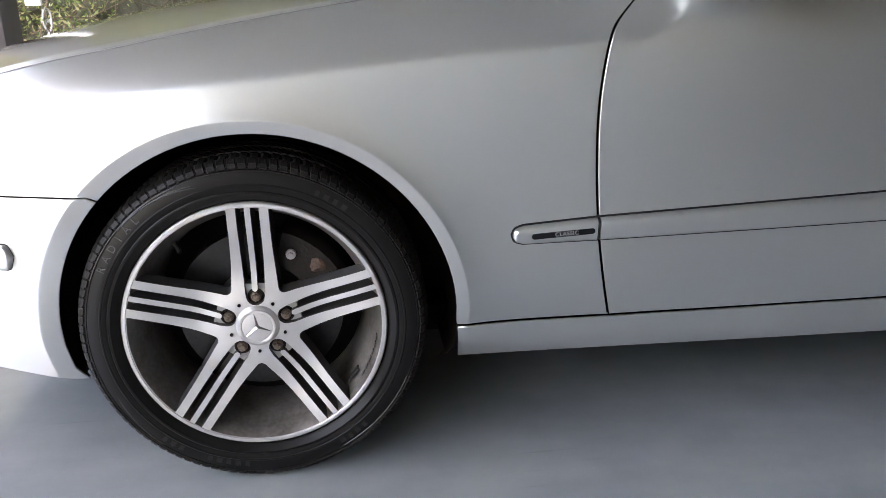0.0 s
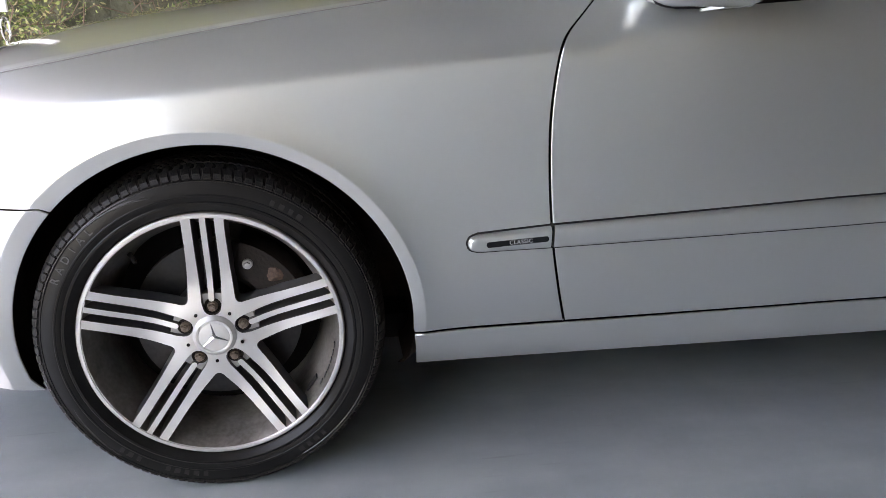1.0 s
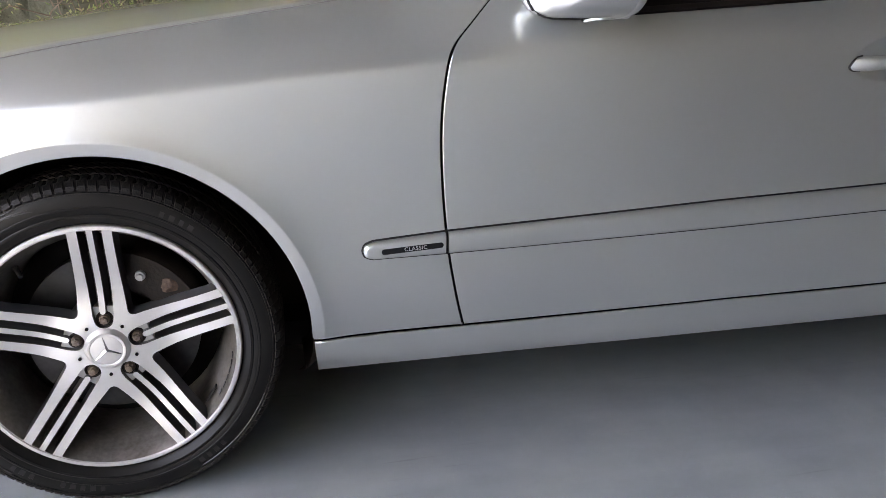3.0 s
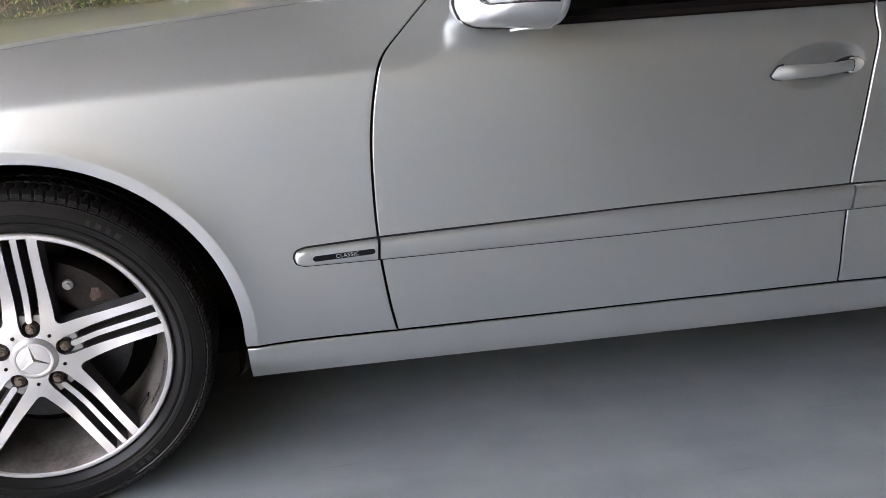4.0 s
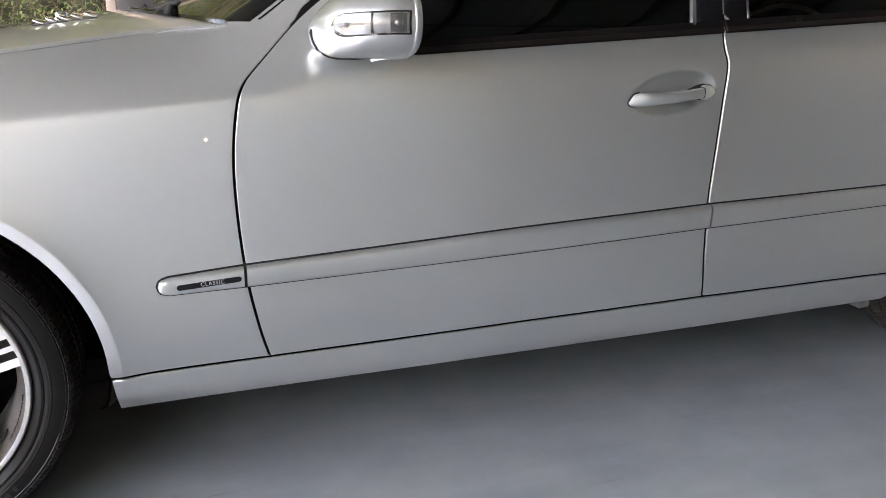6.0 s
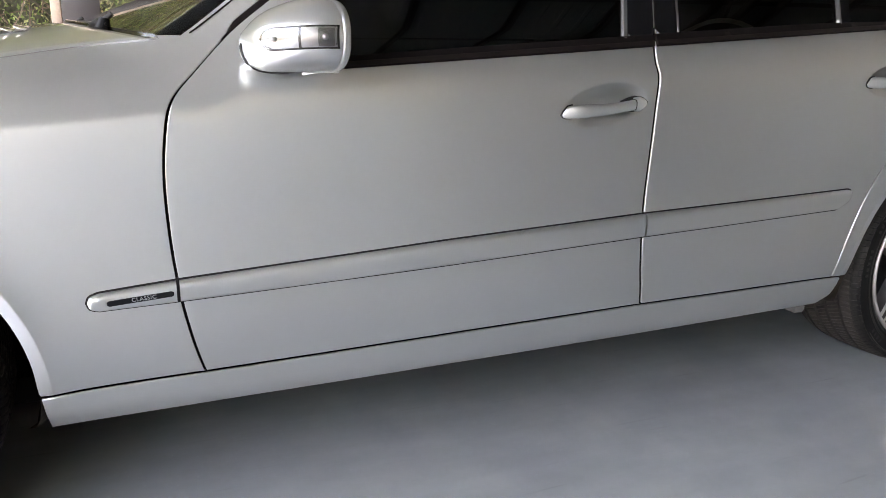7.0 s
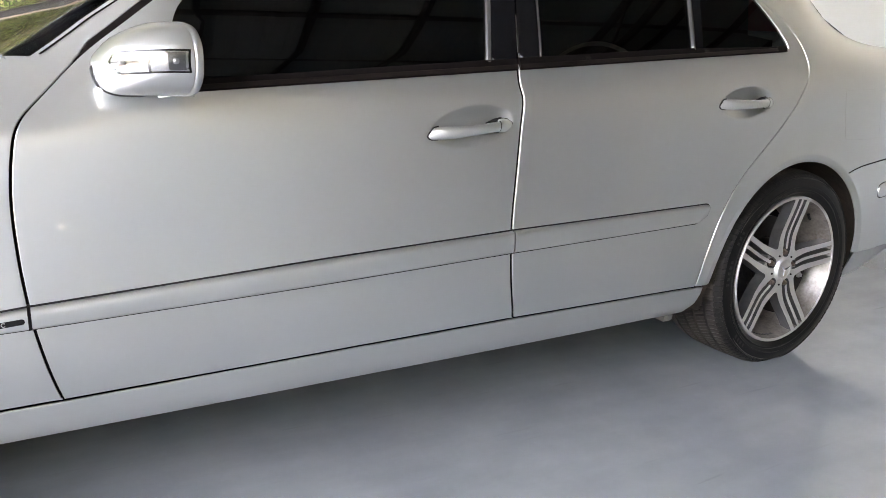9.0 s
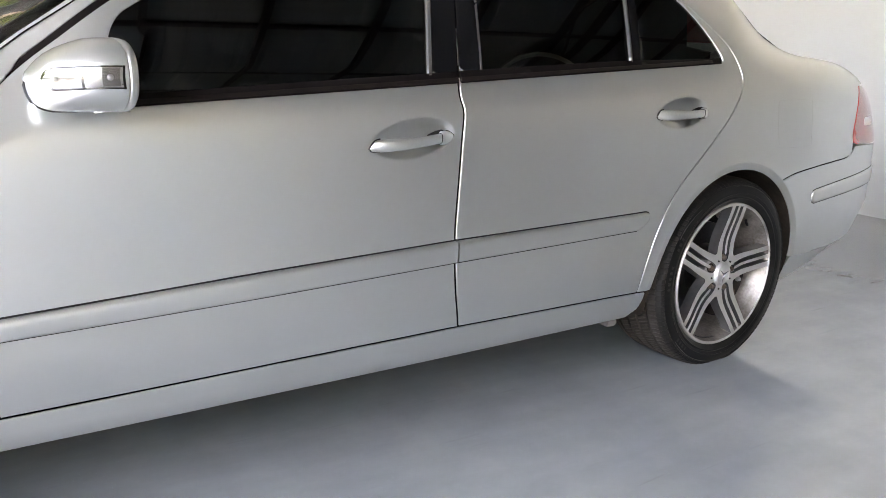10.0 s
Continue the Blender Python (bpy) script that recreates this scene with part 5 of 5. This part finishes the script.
# ---- wheels ----
def wheel_parts():
    wheel = new("wheel")
    wheel.parent = car
    tagged(wheel, "five triple-spoke machined alloy wheel with black tyre")
    RIM = 0.2345

    def face_y(r):
        return 0.004 + 0.007 * ramp(0.045, 0.13, r) - 0.023 * ramp(0.09, 0.26, r)

    # spoke face as one plate with windows
    def at(s, r, angle):
        """Along a spoke at an angle: s across it, r outwards."""
        a = radians(angle)
        return (r * math.cos(a) - s * math.sin(a), r * math.sin(a) + s * math.cos(a))

    holes = []
    for k in range(5):
        a = 90 + 72 * k
        # the slots either side of the thin middle bar, joined round the bolt
        inner, bar, top = 0.0205, 0.0052, 0.2315
        def slot(r):
            return inner - 0.0020 * max(0.0, 1 - (r - 0.08) / 0.09) ** 2
        u = [at(-slot(r), r, a) for r in np.linspace(0.085, top, 14)] + [at(-bar, top, a), at(-bar, 0.0735, a)]
        u += [at(bar * math.sin(t), 0.0725 - bar * math.cos(t), a) for t in (-1.2, -0.7, -0.3, 0, 0.3, 0.7, 1.2)] + [at(bar, 0.0735, a), at(bar, top, a)]
        u += [at(slot(r), r, a) for r in np.linspace(top, 0.085, 14)]
        u += [at(0.0185, 0.066, a)] + [at(0.0165 * math.cos(t), 0.056 - 0.0155 * math.sin(t), a) for t in np.linspace(0.1, math.pi - 0.1, 9)] + [at(-0.0185, 0.066, a)]
        holes.append(u)
        # the wide window to the next spoke
        m, edge = a + 36, 0.0370
        def on_edge(r, sign):
            return at(sign * (edge + 0.0045 * max(0.0, 1 - (r - 0.088) / 0.11) ** 2), r, a if sign > 0 else a + 72)
        far = 0.2315
        w = [on_edge(r, 1) for r in np.linspace(0.088, 0.2265, 15)]
        a0 = a + math.degrees(math.atan2(edge + 0.0015, 0.2285))
        a1 = a + 72 - math.degrees(math.atan2(edge + 0.0015, 0.2285))
        w += [(far * math.cos(radians(q)), far * math.sin(radians(q))) for q in np.linspace(a0, a1, 18)]
        w += [on_edge(r, -1) for r in np.linspace(0.2265, 0.088, 15)]
        w += [at(q, 0.0795 + 60 * q * q, m) for q in (0.012, 0.009, 0.006, 0.003, 0.0, -0.003, -0.006, -0.009, -0.012)]
        holes.append(w)
    outer = resampled(np.array([(RIM * math.cos(2 * math.pi * k / 120), RIM * math.sin(2 * math.pi * k / 120)) for k in range(120)]), 0.02)
    loops = [outer] + [resampled(anticlockwise(h), 0.008) for h in holes]
    flat, tris = filled(loops[0], loops[1:], 0.012)
    rad = np.hypot(flat[:, 0], flat[:, 1])
    verts = [(p[0], face_y(r), p[1]) for p, r in zip(flat, rad)]
    faces = [tuple(f) for f in tris]
    mesh_object("spoke_face", verts, faces, MACHINED, wheel, "bright machined spoke face", smooth=True)
    # side walls of the openings, dark painted
    verts, faces = [], []
    for loop in loops[1:]:
        n, s = len(loop), len(verts)
        r = np.hypot(loop[:, 0], loop[:, 1])
        for d in (0.0, 0.034):
            shrink = inset(loop, -0.0 if d == 0 else 0.004)
            verts += [(p[0], face_y(q) + d, p[1]) for p, q in zip(shrink, r)]
        faces += [(s + i, s + (i + 1) % n, s + n + (i + 1) % n, s + n + i) for i in range(n) if min(r[i], r[(i + 1) % n]) < 0.229]
    mesh_object("spoke_sides", verts, faces, POCKET, wheel, smooth=True)
    back = [(p[0], face_y(r) + 0.034, p[1]) for p, r in zip(flat, rad)]
    mesh_object("spoke_back", back, [tuple(f) for f in tris], POCKET, wheel)
    # rim lip and barrel
    bm = bmesh.new()
    lathe(bm, [(0.2325, -0.0110), (0.2335, -0.0125), (0.239, -0.0125), (0.2415, -0.010), (0.2425, -0.004), (0.2415, 0.006)], 160)
    part("rim_lip", bm, MACHINED, wheel)
    bm = bmesh.new()
    lathe(bm, [(0.2335, -0.0095), (0.2315, -0.006), (0.2275, 0.008), (0.221, 0.024), (0.210, 0.05), (0.204, 0.10), (0.203, 0.19), (0.225, 0.22)], 120)
    part("rim_barrel", bm, BARREL, wheel)
    # bolt pockets and bolts
    for k in range(5):
        a = 90 + 72 * k
        bm = bmesh.new()
        ring = [at(0.020 * math.cos(t), 0.060 + 0.020 * math.sin(t), a) for t in np.linspace(math.pi, 2 * math.pi, 10)] + [at(0.0205, 0.080, a), at(-0.0205, 0.080, a)]
        fore = [bm.verts.new((p[0], 0.0150, p[1])) for p in ring]
        rear = [bm.verts.new((p[0], 0.0400, p[1])) for p in ring]
        bm.faces.new(fore)
        for q in range(len(ring)):
            bm.faces.new((fore[q], fore[(q + 1) % len(ring)], rear[(q + 1) % len(ring)], rear[q]))
        part("bolt_pocket", bm, SOCKET, wheel, sharp=20)
        c = at(0, 0.0555, a)
        bm = bmesh.new()
        lathe(bm, [(0.0, 0.0143), (0.0115, 0.0143), (0.0142, 0.0125), (0.0155, 0.0140), (0.0155, 0.018)], 28, (c[0], 0, c[1]))
        part("bolt_seat", bm, RUST, wheel)
        bm = bmesh.new()
        for rr, y0, y1, sides in ((0.0100, 0.008, 0.0145, 24), (0.0078, 0.001, 0.012, 6), (0.0046, -0.0002, 0.004, 12)):
            bmesh.ops.create_cone(bm, cap_ends=True, segments=sides, radius1=rr, radius2=rr * 0.86, depth=y1 - y0, matrix=Matrix.Translation((c[0], (y0 + y1) / 2, c[1])) @ pose(0, 0, 0, 90, 0, 0))
        part("lug_bolt", bm, BOLT, wheel)
        h = at(0, 0.052, a + 36)
        bm = bmesh.new()
        bmesh.ops.create_cone(bm, cap_ends=True, segments=12, radius1=0.0032, radius2=0.0032, depth=0.003, matrix=Matrix.Translation((h[0], 0.0030, h[1])) @ pose(0, 0, 0, 90, 0, 0))
        part("drain_hole", bm, GLOSS_BLACK, wheel)
    # centre cap with raised ring and three ribs
    bm = bmesh.new()
    lathe(bm, [(0.0, -0.006), (0.020, -0.0055), (0.0285, -0.004), (0.030, -0.0055), (0.0335, -0.0055), (0.0355, -0.002), (0.040, 0.002), (0.041, 0.006)], 64)
    part("hub_cap", bm, HUB, wheel, "silver hub cap with raised ring")
    bm = bmesh.new()
    for k in range(3):
        a = radians(100 + 120 * k)
        d, q = Vector((math.cos(a), 0, math.sin(a))), Vector((-math.sin(a), 0, math.cos(a)))
        o = Vector((0, -0.0055, 0))
        b0, b1, tip, top = o + q * 0.0045, o - q * 0.0045, o + d * 0.0295, o + Vector((0, -0.004, 0))
        vs = [bm.verts.new(p) for p in (b0, b1, tip, top)]
        bm.faces.new((vs[0], vs[3], vs[2]))
        bm.faces.new((vs[1], vs[2], vs[3]))
    part("cap_ribs", bm, CHROME, wheel, smooth=False)
    # worn marking bars and a balance weight on the barrel
    for k in range(6):
        a = radians(-31 + 4.2 * k)
        bm = bmesh.new()
        bmesh.ops.create_cube(bm, size=1.0, matrix=Matrix.Rotation(-a, 4, "Y") @ Matrix.Translation((0.2240, 0.012, 0)) @ Matrix.Diagonal((0.0015, 0.009, 0.010, 1)))
        part("marking_bar", bm, POCKET, wheel)
    bm = bmesh.new()
    a = radians(-36)
    bmesh.ops.create_cube(bm, size=1.0, matrix=Matrix.Rotation(-a, 4, "Y") @ Matrix.Translation((0.2140, 0.030, 0)) @ Matrix.Diagonal((0.004, 0.018, 0.035, 1)))
    bmesh.ops.bevel(bm, geom=bm.edges[:], offset=0.001, segments=1, affect="EDGES")
    part("balance_weight", bm, DISC, wheel)
    # valve stem
    bm = bmesh.new()
    a = radians(131)
    tube(bm, [(q * math.cos(a), y, q * math.sin(a)) for q, y in ((0.212, 0.030), (0.203, 0.024), (0.196, 0.016), (0.194, 0.014))], [0.0055, 0.0045, 0.004, 0.0035], 10)
    part("valve_stem", bm, PLASTIC, wheel)
    # brake
    bm = bmesh.new()
    lathe(bm, [(0.05, 0.055), (0.085, 0.055), (0.088, 0.085), (0.160, 0.085), (0.160, 0.115), (0.088, 0.115)], 72)
    part("brake_disc", bm, DISC, wheel)
    bm = bmesh.new()
    rows = []
    for k in range(9):
        a0 = radians(8 + 8 * k)
        wide = 0.040 if 0 < k < 8 else 0.030
        rows.append([bm.verts.new((r * math.cos(a0), y, r * math.sin(a0))) for r, y in ((0.150 - wide, 0.060), (0.150 - wide, 0.040), (0.150 - wide * 0.6, 0.036), (0.178, 0.040), (0.182, 0.070), (0.180, 0.13), (0.150 - wide, 0.13))])
    for p, q in zip(rows, rows[1:]):
        for i in range(7):
            bm.faces.new((p[i], p[(i + 1) % 7], q[(i + 1) % 7], q[i]))
    bm.faces.new(rows[0])
    bm.faces.new(rows[-1])
    part("brake_caliper", bm, RUST, wheel)
    bm = bmesh.new()
    bmesh.ops.create_cone(bm, cap_ends=True, segments=16, radius1=0.011, radius2=0.009, depth=0.014, matrix=Matrix.Translation((0.067, 0.038, 0.127)) @ pose(0, 0, 0, 90, 0, 0))
    bmesh.ops.create_cone(bm, cap_ends=True, segments=6, radius1=0.006, radius2=0.006, depth=0.018, matrix=Matrix.Translation((0.067, 0.033, 0.127)) @ pose(0, 0, 0, 90, 0, 0))
    part("caliper_pin", bm, SOCKET, wheel, "grey steel caliper pin")
    bm = bmesh.new()
    bmesh.ops.create_icosphere(bm, subdivisions=2, radius=0.017, matrix=Matrix.Translation((0.114, 0.042, 0.100)) @ Matrix.Diagonal((1.2, 0.5, 1.0, 1)))
    for v in bm.verts:
        v.co += v.normal * 0.005 * noise.noise(v.co * 90)
    part("caliper_boss", bm, FRESH_RUST, wheel, "rust-flaked caliper casting")
    bm = bmesh.new()
    lathe(bm, [(0.0, 0.06), (0.05, 0.06), (0.05, 0.20), (0.0, 0.20)], 24)
    lathe(bm, [(0.03, 0.14), (0.20, 0.14), (0.20, 0.145), (0.03, 0.145)], 48)
    part("dust_shield", bm, UNDER, wheel)
    # tyre
    bm = bmesh.new()
    profile = [(0.2405, 0.002), (0.2435, -0.007), (0.250, -0.013), (0.256, -0.0165), (0.258, -0.0185), (0.262, -0.0185), (0.264, -0.0168), (0.270, -0.0188), (0.2725, -0.0188), (0.2735, -0.0196), (0.276, -0.0196), (0.277, -0.0188), (0.288, -0.0183), (0.2985, -0.0150), (0.299, -0.0163), (0.301, -0.0158), (0.3015, -0.0135), (0.306, -0.0110), (0.3070, -0.0128), (0.3085, -0.0118), (0.309, -0.0095), (0.314, -0.004), (0.317, 0.004)]
    lathe(bm, profile, 180)
    part("sidewall", bm, RUBBER, wheel, "black tyre sidewall")
    # short ribs where the tread turns into the sidewall
    bm = bmesh.new()
    for k in range(108):
        a0, rows = 2 * math.pi * k / 108, []
        for r, y in ((0.3025, -0.0140), (0.3045, -0.0150), (0.3120, -0.0088), (0.3175, 0.001), (0.3190, 0.008)):
            lean = 0.012 * (r - 0.3025) / 0.016
            rows.append([bm.verts.new((r * math.cos(a0 + lean + d), y - lift, r * math.sin(a0 + lean + d))) for d, lift in ((-0.0240, 0.0), (-0.0205, 0.0014), (0.0205, 0.0014), (0.0240, 0.0))])
        for p, q in zip(rows, rows[1:]):
            for i in range(3):
                bm.faces.new((p[i], p[i + 1], q[i + 1], q[i]))
    part("shoulder_ribs", bm, TREAD, wheel, "worn ribbed tyre shoulder", sharp=20)
    # raised arcs, coloured paler as if catching light, and worn lettering of the sidewall
    for a_from, a_to, r_from, r_to in ((160, 112, 0.3005, 0.2985), (138, 108, 0.2985, 0.2900), (128, 106, 0.2965, 0.2840), (338, 300, 0.2985, 0.2965), (230, 205, 0.2970, 0.2880)):
        bm = bmesh.new()
        pts = [(r * math.cos(a), -0.0178 + 0.10 * max(0.0, r - 0.288), r * math.sin(a)) for a, r in ((radians(a_from + (a_to - a_from) * k / 24), r_from + (r_to - r_from) * (k / 24) ** 1.6) for k in range(25))]
        tube(bm, pts, [0.0004] + [0.0011] * 23 + [0.0004], 6)
        part("sidewall_arc", bm, LIT_ARC_RUBBER, wheel)
    for first, count in ((262, 5), (236, 3), (64, 4), (312, 4)):
        for k in range(count):
            a = radians(first - 3.6 * k)
            bm = bmesh.new()
            bmesh.ops.create_cube(bm, size=1.0, matrix=Matrix.Rotation(-a, 4, "Y") @ Matrix.Translation((0.2835, -0.0182, 0)) @ Matrix.Diagonal((0.013, 0.0010, 0.0085 + 0.002 * (k % 2), 1)))
            bmesh.ops.bevel(bm, geom=bm.edges[:], offset=0.0003, segments=1, affect="EDGES")
            part("sidewall_marking", bm, WORN_MARKING, wheel)
    bm = bmesh.new()
    steps = 432
    rings = []
    for k in range(steps):
        rows = []
        notch = k % 4 == 0
        for i, (r, y) in enumerate([(0.3165, 0.003), (0.3195, 0.010), (0.3215, 0.020), (0.3225, 0.036), (0.3155, 0.0365), (0.3155, 0.046), (0.323, 0.0465), (0.3238, 0.085), (0.3160, 0.0855), (0.3160, 0.096), (0.324, 0.0965), (0.324, 0.128), (0.3160, 0.1285), (0.3160, 0.139), (0.3235, 0.1395), (0.3225, 0.175), (0.3155, 0.1755), (0.3155, 0.185), (0.322, 0.1855), (0.3165, 0.215), (0.300, 0.236), (0.25, 0.236)]):
            rr = r - (0.0022 if notch and (i < 3 or i in (14, 15)) else 0.002 if notch and i == 3 else 0.0025 if k % 3 == 0 and i in (6, 7, 10, 11) else 0)
            a = 2 * math.pi * (k + y * 90 + 1.2 * math.sin(y * 160)) / steps
            rows.append(bm.verts.new((rr * math.cos(a), y, rr * math.sin(a))))
        rings.append(rows)
    for k in range(steps):
        p, q = rings[k], rings[(k + 1) % steps]
        for i in range(len(p) - 1):
            bm.faces.new((p[i], p[i + 1], q[i + 1], q[i]))
    part("tread", bm, TREAD, wheel, "worn tyre tread", sharp=25)
    return wheel


wheel = wheel_parts()
wheel.matrix_basis = pose(0, 0, AXLE)
rear_wheel = copy_thing(wheel, pose(WHEELBASE + 0.012, 0.006, AXLE - 0.003, 0, 80, 1) @ Matrix.Scale(1.04, 4))
for o in rear_wheel.children:
    if o.name.startswith("tread"):
        o.data = o.data.copy()
        o.data.materials[0] = DUSTY_TREAD
for x in (0.0, WHEELBASE):
    copy_thing(wheel, pose(x, 2 * MIDDLE, AXLE, 0, 0, 180))

# moulded word on the front tyre's sidewall
for k, ch in enumerate("RADIAL"):
    a = radians(153 - 4.4 * k)
    data = bpy.data.curves.new("sidewall_letter", "FONT")
    data.body, data.size, data.extrude, data.align_x, data.align_y = ch, 0.019, 0.0004, "CENTER", "CENTER"
    data.offset = 0.0003
    data.materials.append(MARKING)
    letter = new("sidewall_letter", data)
    letter.parent = wheel
    r = 0.288
    letter.matrix_basis = Matrix.Translation((r * math.cos(a), -0.0192, r * math.sin(a))) @ Matrix.Rotation(-(a - math.pi / 2), 4, "Y") @ pose(0, 0, 0, 90, 0, 0)


def arch_liner(cx, y_in, parent, radius=0.380):
    """The dark half-tunnel inside an arch."""
    verts, faces = [], []
    n = 40
    rows = [(0.3655, 0.004), (radius, 0.012), (radius, 0.30), (0.10, 0.31)]
    for k in range(n + 1):
        a = radians(-24 + 228 * k / n)
        for i, (r, y) in enumerate(rows):
            x, z = cx + r * math.cos(a), AXLE + max(r * math.sin(a), -0.10)
            skin = float(side(cx + 0.372 * math.cos(a), z)[1])
            verts.append((x, skin + 0.004 + 0.020 * i if i < 2 else y, z))
    m = len(rows)
    faces = [(k * m + i, k * m + i + 1, (k + 1) * m + i + 1, (k + 1) * m + i) for k in range(n) for i in range(m - 1)]
    for flip in (False, True):
        mesh_object("arch_liner", mirrored(verts) if flip else verts, faces, LINER, parent, "dusty black wheel arch liner", smooth=True)


arch_liner(0.012, 0.0, car)
arch_liner(2.850, 0.0, car)
